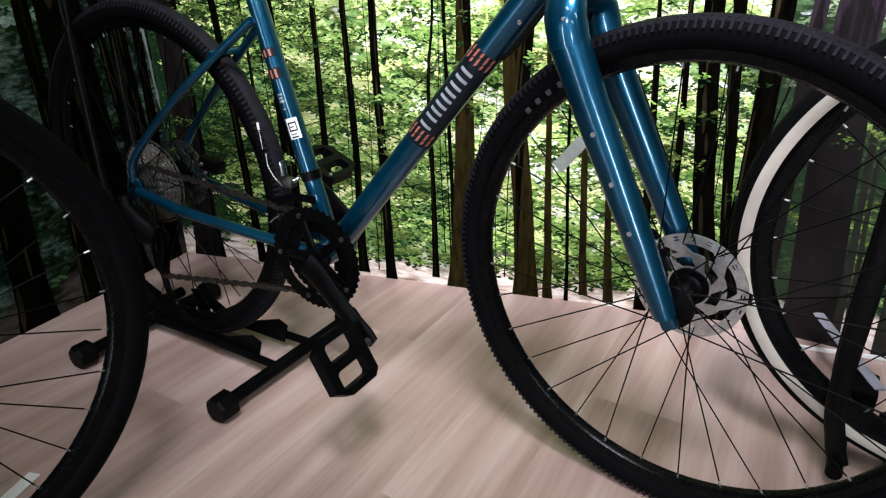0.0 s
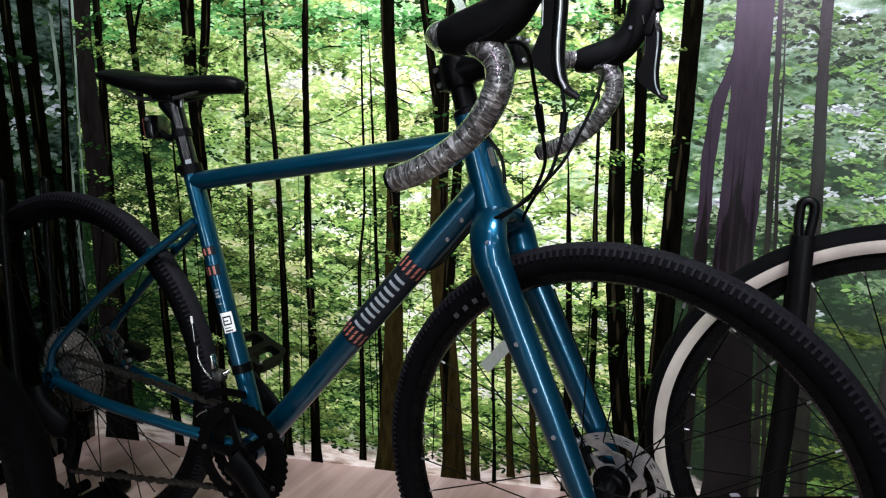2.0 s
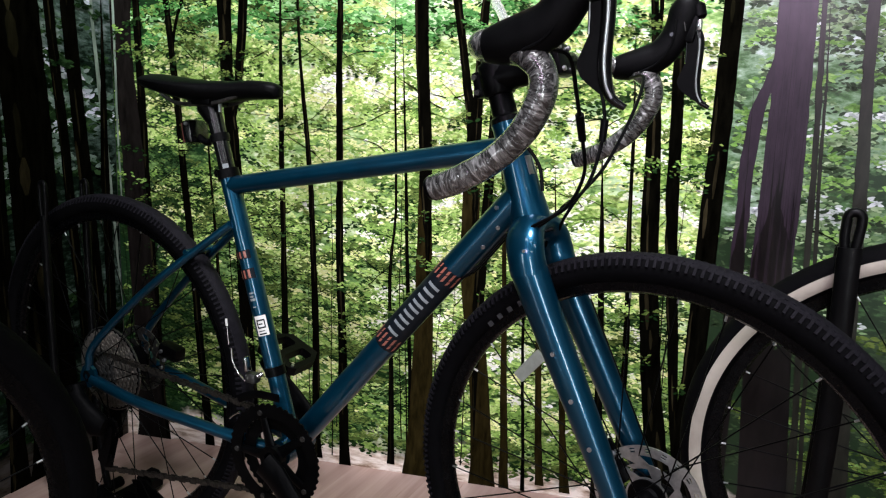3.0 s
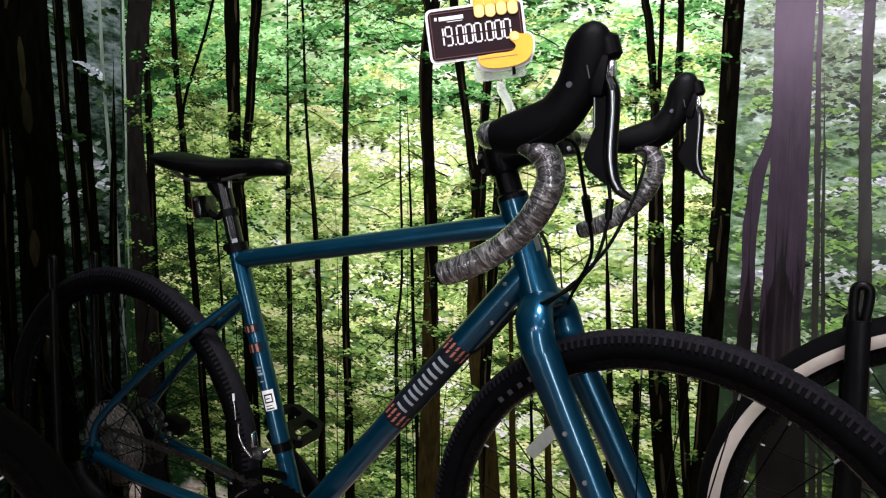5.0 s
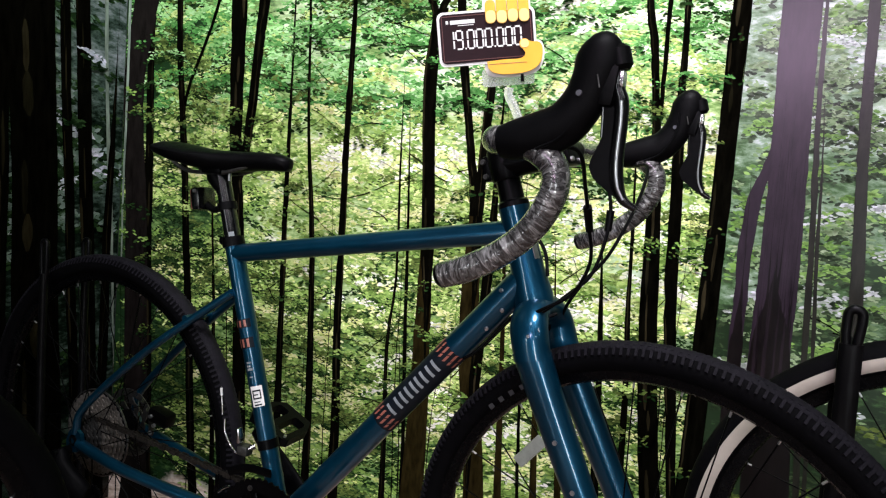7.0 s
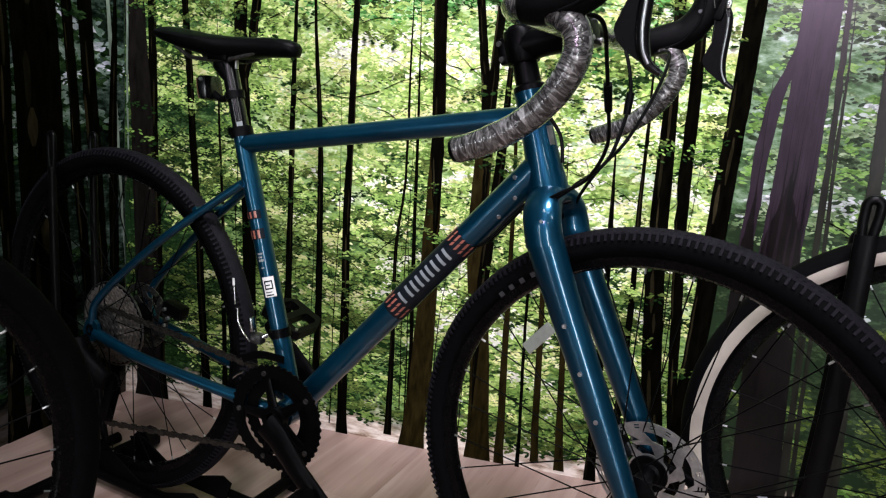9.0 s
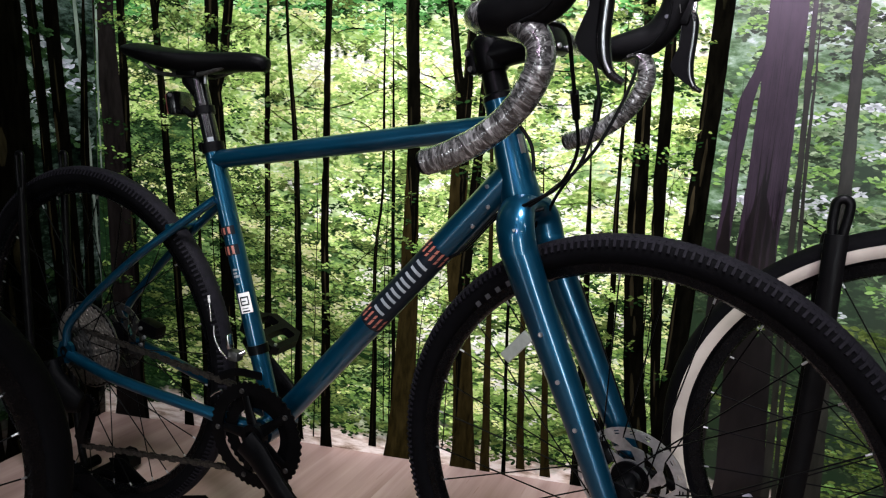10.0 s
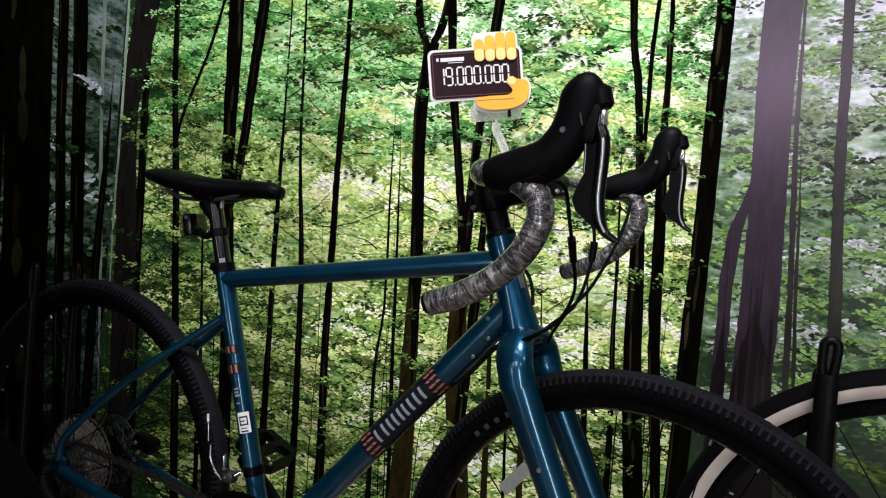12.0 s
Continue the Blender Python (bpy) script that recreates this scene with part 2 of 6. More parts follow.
    soil = ramp(nodes, [(p, tuple(ground * v for v in c)) for p, c in ((0.33, (0.20, 0.13, 0.09)), (0.45, (0.62, 0.49, 0.40)), (0.58, (0.90, 0.80, 0.73)))])
    links.new(soil_n.outputs["Fac"], soil.inputs[0])
    final = nodes.new("ShaderNodeMix")
    final.data_type = "RGBA"
    links.new(low.outputs[0], final.inputs[0])
    links.new(mixer.outputs[2], final.inputs[6])
    links.new(soil.outputs[0], final.inputs[7])
    links.new(final.outputs[2], b.inputs["Base Color"])
    b.inputs["Roughness"].default_value = gloss
    b.inputs["Specular IOR Level"].default_value = 0.28 if gloss < 0.4 else 0.0
    return m


def island_material(name, stops, gloss=0.42, fleck=0.0, clump=0.0):
    """Ink whose tone changes from one printed shape to the next."""
    m, nodes, links, b = material(name)
    geo = nodes.new("ShaderNodeNewGeometry")
    r = ramp(nodes, softened(stops) if clump else stops)
    if clump:
        drift = noise_tex(nodes, links, 13, 3, (0.8, 1, 1.9), 0.6)
        wide = nodes.new("ShaderNodeMapRange")
        wide.inputs["From Min"].default_value, wide.inputs["From Max"].default_value = 0.30, 0.70
        wide.inputs["To Max"].default_value = clump
        links.new(drift.outputs["Fac"], wide.inputs["Value"])
        share = nodes.new("ShaderNodeMath")
        share.operation, share.inputs[1].default_value = "MULTIPLY_ADD", 1 - clump
        links.new(geo.outputs["Random Per Island"], share.inputs[0])
        links.new(wide.outputs[0], share.inputs[2])
        links.new(share.outputs[0], r.inputs[0])
    else:
        links.new(geo.outputs["Random Per Island"], r.inputs[0])
    if fleck:
        n = noise_tex(nodes, links, 45, 6, (1.6, 1, 0.35), 0.65)
        hsv = nodes.new("ShaderNodeHueSaturation")
        mr = nodes.new("ShaderNodeMapRange")
        mr.inputs["From Min"].default_value, mr.inputs["From Max"].default_value = 0.3, 0.7
        mr.inputs["To Min"].default_value, mr.inputs["To Max"].default_value = 1 - fleck, 1 + fleck
        links.new(n.outputs["Fac"], mr.inputs["Value"])
        links.new(mr.outputs[0], hsv.inputs["Value"])
        links.new(r.outputs[0], hsv.inputs["Color"])
        links.new(hsv.outputs[0], b.inputs["Base Color"])
    elif clump:
        mass = noise_tex(nodes, links, 3.4, 4, (1.0, 1, 1.3), 0.6)
        lift = nodes.new("ShaderNodeMapRange")
        lift.inputs["From Min"].default_value, lift.inputs["From Max"].default_value = 0.33, 0.67
        lift.inputs["To Min"].default_value, lift.inputs["To Max"].default_value = 0.62, 1.32
        links.new(mass.outputs["Fac"], lift.inputs["Value"])
        hsv = nodes.new("ShaderNodeHueSaturation")
        links.new(lift.outputs[0], hsv.inputs["Value"])
        links.new(r.outputs[0], hsv.inputs["Color"])
        links.new(hsv.outputs[0], b.inputs["Base Color"])
    else:
        links.new(r.outputs[0], b.inputs["Base Color"])
    b.inputs["Roughness"].default_value = gloss
    b.inputs["Specular IOR Level"].default_value = 0.28 if gloss < 0.4 else 0.0
    return m


TAPE = tape_material()
WOOD = wood_material()
GREENS = [(0.34, (0.010, 0.032, 0.008)), (0.41, (0.055, 0.13, 0.026)), (0.48, (0.18, 0.35, 0.075)), (0.55, (0.42, 0.62, 0.20)), (0.62, (0.74, 0.86, 0.52)), (0.71, (0.92, 0.94, 0.90))]
# dark copy of the greens: the left wall's lack of light, as ink
UNLIT_GREENS = [(0.40, (0.0005, 0.0008, 0.0005)), (0.50, (0.006, 0.014, 0.006)), (0.58, (0.05, 0.09, 0.05)), (0.70, (0.22, 0.29, 0.21))]
GREY_GREENS = [(0.38, (0.010, 0.026, 0.007)), (0.47, (0.05, 0.12, 0.03)), (0.56, (0.18, 0.31, 0.14)), (0.66, (0.56, 0.66, 0.52))]
# darker to the corner and foot: light fall-off put into the print
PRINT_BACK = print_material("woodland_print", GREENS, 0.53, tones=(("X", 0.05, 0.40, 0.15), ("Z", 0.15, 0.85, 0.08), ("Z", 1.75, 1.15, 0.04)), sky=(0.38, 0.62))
PRINT_LEFT = print_material("woodland_print_dim", UNLIT_GREENS, 0.78, ground=0.06, tones=(("Z", 1.5, 0.55, -0.13),))
# ground lightened upwards: the panel's glare put into its ink
PRINT_RIGHT = print_material("woodland_print_grey", GREY_GREENS, 0.60, 0.28, tones=(("Z", 0.25, 0.95, 0.20), ("Z", 1.5, 0.9, -0.12)))
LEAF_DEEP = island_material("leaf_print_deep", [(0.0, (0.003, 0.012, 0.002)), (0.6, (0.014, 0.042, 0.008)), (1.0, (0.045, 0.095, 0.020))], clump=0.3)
LEAF_OLIVE = island_material("leaf_print_olive", [(0.0, (0.015, 0.036, 0.006)), (0.5, (0.081, 0.145, 0.024)), (1.0, (0.184, 0.270, 0.049))], clump=0.3)
LEAF_MID = island_material("leaf_print_mid", [(0.0, (0.041, 0.105, 0.013)), (0.5, (0.174, 0.350, 0.052)), (1.0, (0.349, 0.560, 0.109))], clump=0.3)
LEAF_BRIGHT = island_material("leaf_print_bright", [(0.0, (0.126, 0.290, 0.034)), (0.5, (0.391, 0.640, 0.118)), (1.0, (0.666, 0.830, 0.280))], clump=0.3)
LEAF_YELLOW = island_material("leaf_print_yellow", [(0.0, (0.369, 0.570, 0.085)), (0.5, (0.673, 0.810, 0.236)), (1.0, (0.919, 0.920, 0.471))], clump=0.3)
LEAF_COOL = island_material("leaf_print_cool", [(0.0, (0.020, 0.100, 0.014)), (0.5, (0.080, 0.290, 0.048)), (1.0, (0.200, 0.500, 0.110))], clump=0.3)
LEAF_FRESH = island_material("leaf_print_fresh", [(0.0, (0.110, 0.360, 0.060)), (0.5, (0.290, 0.640, 0.160)), (1.0, (0.540, 0.830, 0.370))], clump=0.3)
LEAF_PALE = island_material("leaf_print_pale", [(0.0, (0.510, 0.74, 0.238)), (0.5, (0.775, 0.88, 0.527)), (1.0, (0.898, 0.93, 0.765))], clump=0.3)
LEAF_MIST = island_material("leaf_print_mist", [(0.0, (0.22, 0.30, 0.21)), (0.5, (0.48, 0.57, 0.47)), (1.0, (0.80, 0.86, 0.80))], clump=0.3)
LEAF_ASH = island_material("leaf_print_ash", [(0.0, (0.045, 0.100, 0.040)), (0.5, (0.140, 0.240, 0.130)), (1.0, (0.30, 0.40, 0.28))], clump=0.3)
LEAF_UNLIT = island_material("leaf_print_dim", [(0.0, (0.003, 0.008, 0.003)), (0.6, (0.014, 0.034, 0.011)), (1.0, (0.05, 0.10, 0.036))])
LEAF_GREY = island_material("leaf_print_grey", [(0.0, (0.07, 0.15, 0.04)), (0.5, (0.16, 0.29, 0.09)), (1.0, (0.32, 0.46, 0.20))], 0.28, clump=0.3)
LEAF_SAGE = island_material("leaf_print_sage", [(0.0, (0.06, 0.16, 0.02)), (0.5, (0.14, 0.32, 0.045)), (1.0, (0.28, 0.50, 0.11))], 0.28, clump=0.3)
LEAF_HAZE = island_material("leaf_print_haze", [(0.0, (0.28, 0.40, 0.22)), (0.5, (0.44, 0.56, 0.38)), (1.0, (0.66, 0.76, 0.60))], 0.28, clump=0.3)
LEAF_SHADE = island_material("leaf_print_shade", [(0.0, (0.006, 0.015, 0.004)), (0.5, (0.022, 0.048, 0.013)), (1.0, (0.055, 0.100, 0.030))], 0.28, clump=0.3)
BARK = island_material("bark_print", [(0.0, (0.0009, 0.0009, 0.0006)), (0.6, (0.0024, 0.0021, 0.0013)), (1.0, (0.0062, 0.0050, 0.0030))], 0.42, 0.8)
BARK_BROWN = island_material("bark_print_brown", [(0.0, (0.0085, 0.0066, 0.0022)), (1.0, (0.027, 0.0190, 0.0062))], 0.42, 0.8)
BARK_GREY = island_material("bark_print_grey", [(0.0, (0.006, 0.005, 0.0045)), (1.0, (0.013, 0.0105, 0.0095))], 0.42, 0.6)
BARK_PALE = island_material("bark_print_pale", [(0.0, (0.16, 0.20, 0.16)), (1.0, (0.26, 0.31, 0.25))], 0.42, 0.5)
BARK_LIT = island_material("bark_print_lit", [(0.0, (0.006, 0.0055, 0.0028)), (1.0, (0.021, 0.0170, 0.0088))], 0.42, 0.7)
BARK_UMBER = island_material("bark_print_umber", [(0.0, (0.010, 0.010, 0.007)), (1.0, (0.020, 0.019, 0.014))], 0.28, 0.5)
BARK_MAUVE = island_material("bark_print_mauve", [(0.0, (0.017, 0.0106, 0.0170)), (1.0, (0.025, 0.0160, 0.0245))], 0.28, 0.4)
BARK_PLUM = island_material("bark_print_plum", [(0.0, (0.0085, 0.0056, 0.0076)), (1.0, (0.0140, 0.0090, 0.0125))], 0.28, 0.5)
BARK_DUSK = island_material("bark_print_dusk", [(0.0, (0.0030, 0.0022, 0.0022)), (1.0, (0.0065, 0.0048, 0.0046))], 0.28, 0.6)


def clear_material():
    m, nodes, links, b = material("clear_plastic")
    b.inputs["Base Color"].default_value = (0.92, 0.93, 0.92, 1)
    b.inputs["Transmission Weight"].default_value = 0.75
    b.inputs["Roughness"].default_value = 0.18
    b.inputs["IOR"].default_value = 1.3
    return m


CLEAR = clear_material()


# ---- mesh helpers ----
def part(name, bm, mat, parent=None, label="", m=None, smooth=True, flat_angle=40):
    """Links a bmesh as one mesh object, under a thing or a part."""
    data = bpy.data.meshes.new(name)
    bmesh.ops.recalc_face_normals(bm, faces=bm.faces)
    if smooth:
        for f in bm.faces:
            f.smooth = True
        for e in bm.edges:
            if len(e.link_faces) == 2 and e.calc_face_angle(0) > radians(flat_angle):
                e.smooth = False
    bm.to_mesh(data)
    bm.free()
    for one in (mat if isinstance(mat, (list, tuple)) else [mat]):
        data.materials.append(one)
    ob = new(name, data)
    if parent:
        ob.parent = parent
    if m is not None:
        ob.matrix_basis = m
    if label:
        ob["label"] = label
    return ob


def repeat(ob, m, parent=None):
    """One more object on the same mesh."""
    other = new(ob.name.split(".")[0], ob.data)
    other.parent = parent or ob.parent
    other.matrix_basis = m
    return other


def curve_through(points, steps=6):
    """Catmull-Rom points through the given ones; values past the third are carried along."""
    p = [np.array(q, float) for q in points]
    p = [2 * p[0] - p[1]] + p + [2 * p[-1] - p[-2]]
    out = []
    for a, b, c, d in zip(p, p[1:], p[2:], p[3:]):
        for i in range(steps):
            t = i / steps
            out.append(0.5 * (2 * b + (c - a) * t + (2 * a - 5 * b + 4 * c - d) * t * t + (3 * b - a - 3 * c + d) * t ** 3))
    return out + [p[-2]]


def sweep(points, radius, n=14, side=(0, 1, 0), bm=None):
    """A tube along points. radius: one number, or a pair or number for each point (across side, across the other way)."""
    bm = bm or bmesh.new()
    pts = [Vector(q[:3]) for q in points]
    rad = [radius] * len(pts) if np.isscalar(radius) or (isinstance(radius, tuple) and len(radius) == 2 and len(pts) != 2) else list(radius)
    rings = []
    ref = Vector(side).normalized()
    for i, q in enumerate(pts):
        d = (pts[min(i + 1, len(pts) - 1)] - pts[max(i - 1, 0)]).normalized()
        a = (ref - d * ref.dot(d))
        if a.length < 1e-4:
            a = d.orthogonal()
        a.normalize()
        ref = a
        b = d.cross(a)
        r = rad[i]
        ra, rb = (r, r) if np.isscalar(r) else r
        rings.append([bm.verts.new(q + a * (ra * math.cos(2 * math.pi * k / n)) + b * (rb * math.sin(2 * math.pi * k / n))) for k in range(n)])
    for r0, r1 in zip(rings, rings[1:]):
        for k in range(n):
            bm.faces.new((r0[k], r0[(k + 1) % n], r1[(k + 1) % n], r1[k]))
    bm.faces.new(rings[0][::-1])
    bm.faces.new(rings[-1])
    return bm


def lathe(profile, n=96, bm=None, close=True, middle=(0, 0, 0)):
    """Turns a profile of (radius, side) round the y axis."""
    bm = bm or bmesh.new()
    c = Vector(middle)
    rings = []
    for k in range(n):
        a = 2 * math.pi * k / n
        rings.append([bm.verts.new(c + Vector((r * math.cos(a), y, r * math.sin(a)))) for r, y in profile])
    m = len(profile)
    for k in range(n):
        r0, r1 = rings[k], rings[(k + 1) % n]
        for j in range(m if close else m - 1):
            bm.faces.new((r0[j], r0[(j + 1) % m], r1[(j + 1) % m], r1[j]))
    return bm


def block(size, place=(0, 0, 0), turn=None, bevel=0.0, bm=None):
    bm = bm or bmesh.new()
    m = Matrix.Translation(place) @ (turn or Matrix.Identity(4)) @ Matrix.Diagonal((*size, 1))
    made = bmesh.ops.create_cube(bm, size=1, matrix=m)
    if bevel:
        edges = list({e for v in made["verts"] for e in v.link_edges})
        bmesh.ops.bevel(bm, geom=edges, offset=bevel, segments=2, affect="EDGES", profile=0.6)
    return bm


def plate(outline, thick, m=None, bm=None):
    """A flat plate with an outline in x and z, its front at y = 0 and its back at y = thick."""
    bm = bm or bmesh.new()
    m = m or Matrix.Identity(4)
    front = [bm.verts.new(m @ Vector((x, 0, z))) for x, z in outline]
    back = [bm.verts.new(m @ Vector((x, thick, z))) for x, z in outline]
    bm.faces.new(front)
    bm.faces.new(back[::-1])
    for i in range(len(outline)):
        j = (i + 1) % len(outline)
        bm.faces.new((front[j], front[i], back[i], back[j]))
    return bm


def pierced(outline, holes, thick, m=None, bm=None):
    """A flat plate like plate(), with openings through it."""
    bm = bm or bmesh.new()
    m = m or Matrix.Identity(4)
    edges = []
    for ring in (outline, *holes):
        vs = [bm.verts.new((x, 0, z)) for x, z in ring]
        edges += [bm.edges.new((a, b)) for a, b in zip(vs, vs[1:] + vs[:1])]
    made = bmesh.ops.triangle_fill(bm, edges=edges, use_beauty=True)
    faces = [f for f in made["geom"] if isinstance(f, bmesh.types.BMFace)]
    grown = bmesh.ops.extrude_face_region(bm, geom=faces)
    moved = [v for v in grown["geom"] if isinstance(v, bmesh.types.BMVert)]
    bmesh.ops.translate(bm, vec=(0, thick, 0), verts=moved)
    bmesh.ops.transform(bm, matrix=m, verts=bm.verts)
    return bm


def rounded(x0, z0, x1, z1, r, n=5):
    out = []
    for cx, cz, a0 in ((x1 - r, z1 - r, 0), (x0 + r, z1 - r, 90), (x0 + r, z0 + r, 180), (x1 - r, z0 + r, 270)):
        for i in range(n + 1):
            a = radians(a0 + 90 * i / n)
            out.append((cx + r * math.cos(a), cz + r * math.sin(a)))
    return out


def thing(name, label, category, m=None, group="", kind=""):
    ob = new(name)
    ob.empty_display_size = 0.05
    if m is not None:
        ob.matrix_basis = m
    return tagged(ob, label, category, group, kind)


def axes(origin, x, y, z):
    m = Matrix((Vector(x), Vector(y), Vector(z))).transposed().to_4x4()
    m.translation = origin
    return m


# ---- the setting ----
CORNER = Vector((-0.349, 0.2874, 0))          # where the left and the back wall meet
BACK_DIR = Vector((0.9718, 0.2358, 0))
SEAM = CORNER + BACK_DIR * 1.456             # where the back and the right wall meet
LEFT_DIR = Vector((0.10, -0.995, 0)).normalized()
RIGHT_DIR = Vector((1, -0.04, 0)).normalized()
ROOM = 2.75


def wall_frame(origin, along):
    """A wall's own axes: x along it, y into the wall, z up."""
    z = Vector((0, 0, 1))
    return axes(origin, along, z.cross(along), z)


def wall(name, origin, along, length, thick=0.10, start=0.0):
    ob = part(name, block((length, thick, ROOM), (start + length / 2, thick / 2 + 0.012, ROOM / 2)), PLASTER, m=wall_frame(origin, along), smooth=False)
    return tagged(ob, "plain painted shop wall behind the printed panels", "wall", kind="structure")


wall("wall_back", CORNER, BACK_DIR, 1.456)
wall("wall_left", CORNER + LEFT_DIR * 1.6, -LEFT_DIR, 1.6)
wall("wall_right", SEAM, RIGHT_DIR, 2.3)
X0, X1, Y0, Y1 = -3.0, 4.6, -8.6, 1.15
for name, size, place in (
    ("wall_shop_south", (GLAZING[1][0] - GLAZING[0][0] - 0.65, 0.1, ROOM), ((GLAZING[0][0] + GLAZING[1][0] - 0.15) / 2, Y0 - 0.05, ROOM / 2)),
    ("wall_shop_south_end", (GLAZING[0][0] - 0.25 - X0, 0.1, ROOM), ((GLAZING[0][0] - 0.25 + X0) / 2, Y0 - 0.05, ROOM / 2)),
    ("wall_shop_south_corner", (X1 - GLAZING[1][0] - 0.4, 0.1, ROOM), ((X1 + GLAZING[1][0] + 0.4) / 2, Y0 - 0.05, ROOM / 2)),
    ("wall_over_window_one", (0.5, 0.1, ROOM - 2.2), (GLAZING[0][0], Y0 - 0.05, (ROOM + 2.2) / 2)),
    ("wall_over_window_two", (0.8, 0.1, ROOM - 2.2), (GLAZING[1][0], Y0 - 0.05, (ROOM + 2.2) / 2)),
    ("wall_shop_west", (0.1, Y1 - Y0, ROOM), (X0 - 0.05, (Y0 + Y1) / 2, ROOM / 2)),
    ("wall_shop_east", (0.1, Y1 - Y0, ROOM), (X1 + 0.05, (Y0 + Y1) / 2, ROOM / 2)),
    ("wall_shop_north", (X1 - X0, 0.1, ROOM), ((X0 + X1) / 2, Y1 + 0.05, ROOM / 2)),
):
    tagged(part(name, block(size, place), PLASTER, smooth=False), "plain grey painted shop wall", "wall", kind="structure")
tagged(part("ceiling", block((X1 - X0, Y1 - Y0, 0.1), ((X0 + X1) / 2, (Y0 + Y1) / 2, ROOM + 0.05)), CEIL, smooth=False), "white painted shop ceiling", "ceiling", kind="structure")
floor = tagged(part("floor", block((X1 - X0, Y1 - Y0, 0.1), ((X0 + X1) / 2, (Y0 + Y1) / 2, -0.056)), WOOD, smooth=False), "pale oak laminate floor with long grain", "floor", kind="structure")


def lamp_material():
    m, nodes, links, b = material("lamp_diffuser")
    b.inputs["Base Color"].default_value = (0.9, 0.9, 0.88, 1)
    b.inputs["Emission Color"].default_value = (1.0, 0.97, 0.93, 1)
    b.inputs["Emission Strength"].default_value = 9.0
    return m


DIFFUSER = lamp_material()
for lx, ly, ll, lw, watts in LAMPS:
    lamp = thing("ceiling_light", "long white ceiling light panel switched on", "ceiling light", Matrix.Translation((lx, ly, CEILING)), "ceiling lights")
    part("frame", block((ll + 0.04, lw + 0.04, 0.05), (0, 0, -0.025), bevel=0.006), WHITE, lamp, smooth=False)
    part("diffuser", block((ll, lw, 0.008), (0, 0, -0.055)), DIFFUSER, lamp, "glowing white diffuser", smooth=False)


for k, (wx, ww, watts) in enumerate(GLAZING):
    window = tagged(part("window_%d" % (k + 1), block((ww, 0.02, 2.2), (wx, Y0 - 0.08, 1.1)), DIFFUSER, smooth=False), "tall shop window bright with daylight", "window", kind="structure")
    for x in (-ww / 2 + 0.03, ww / 2 - 0.03):
        part("window_frame", block((0.05, 0.05, 2.2), (wx + x, Y0 - 0.045, 1.1), None, 0.004), BLACK, window, smooth=False)
for at, aim, watts, cone, wide, tint in SPOTS:
    spot = thing("track_spotlight", "unseen black ceiling spotlight added to light the display and its walls", "spotlight", look(at, aim), "ceiling spotlights")
    part("housing", sweep([(0, 0, 0.005), (0, 0, 0.03), (0, 0, 0.16), (0, 0, 0.175)], [0.055, 0.055, 0.055, 0.03], 20, (1, 0, 0)), SATIN, spot)
    up = look(at, aim).inverted()
    part("drop_rod", sweep([up @ Vector((at[0], at[1] - 0.10, at[2] + 0.02)), up @ Vector((at[0], at[1] - 0.10, ROOM))], [0.010, 0.010], 10, (1, 0, 0)), SATIN, spot)
    part("bracket", sweep([(0, 0, 0.10), (0, 0.06, 0.17)], [0.008, 0.008], 10, (1, 0, 0)), SATIN, spot)


# ---- printed woodland panels ----
HIGH = 2.3


def strip(bm, path, depth):
    """A flat printed stripe along (s, z, width) points."""
    left = [bm.verts.new((s - w / 2, depth, z)) for s, z, w in path]
    right = [bm.verts.new((s + w / 2, depth, z)) for s, z, w in path]
    for i in range(len(path) - 1):
        bm.faces.new((left[i], right[i], right[i + 1], left[i + 1]))


def stem_path(rng, nodes, rough=1.0, slim=0.86):
    """A stem drawn through a few (height, place, width) nodes, with an uneven outline and a flared foot."""
    out = []
    p1, k = rng.uniform(0, 6), rng.uniform(9, 15)
    for z, s, w in curve_through(nodes, max(5, int(abs(nodes[-1][0] - nodes[0][0]) / (0.03 * (len(nodes) - 1))))):
        flare = 1 + 0.30 * math.exp(-max(0, z - 0.01) / 0.035)
        out.append((s + rough * (0.0012 * math.sin(k * z + p1) + rng.gauss(0, 0.0004)), z, max(0.0004, slim * w * flare + rng.gauss(0, min(0.0010, 0.06 * w)))))
    return out


def branch(rng, bm, s, z, length, width, depth, lift, bend=0.22):
    """A thin printed branch that tapers and wanders."""
    path, a = [], lift
    for i in range(11):
        path.append((s, z, max(0.0011, width * (1 - i / 11))))
        a += rng.uniform(-bend, bend)
        s, z = s + length / 10 * math.cos(a), z + length / 10 * math.sin(a)
    lo, hi = [], []
    for i, (x, y, w) in enumerate(path):
        x2, y2, _ = path[min(i + 1, 10)]
        x1, y1, _ = path[max(i - 1, 0)]
        n = math.hypot(x2 - x1, y2 - y1) or 1
        nx, ny = -(y2 - y1) / n * w / 2, (x2 - x1) / n * w / 2
        lo.append(bm.verts.new((x - nx, depth, y - ny)))
        hi.append(bm.verts.new((x + nx, depth, y + ny)))
    for i in range(10):
        bm.faces.new((lo[i], lo[i + 1], hi[i + 1], hi[i]))


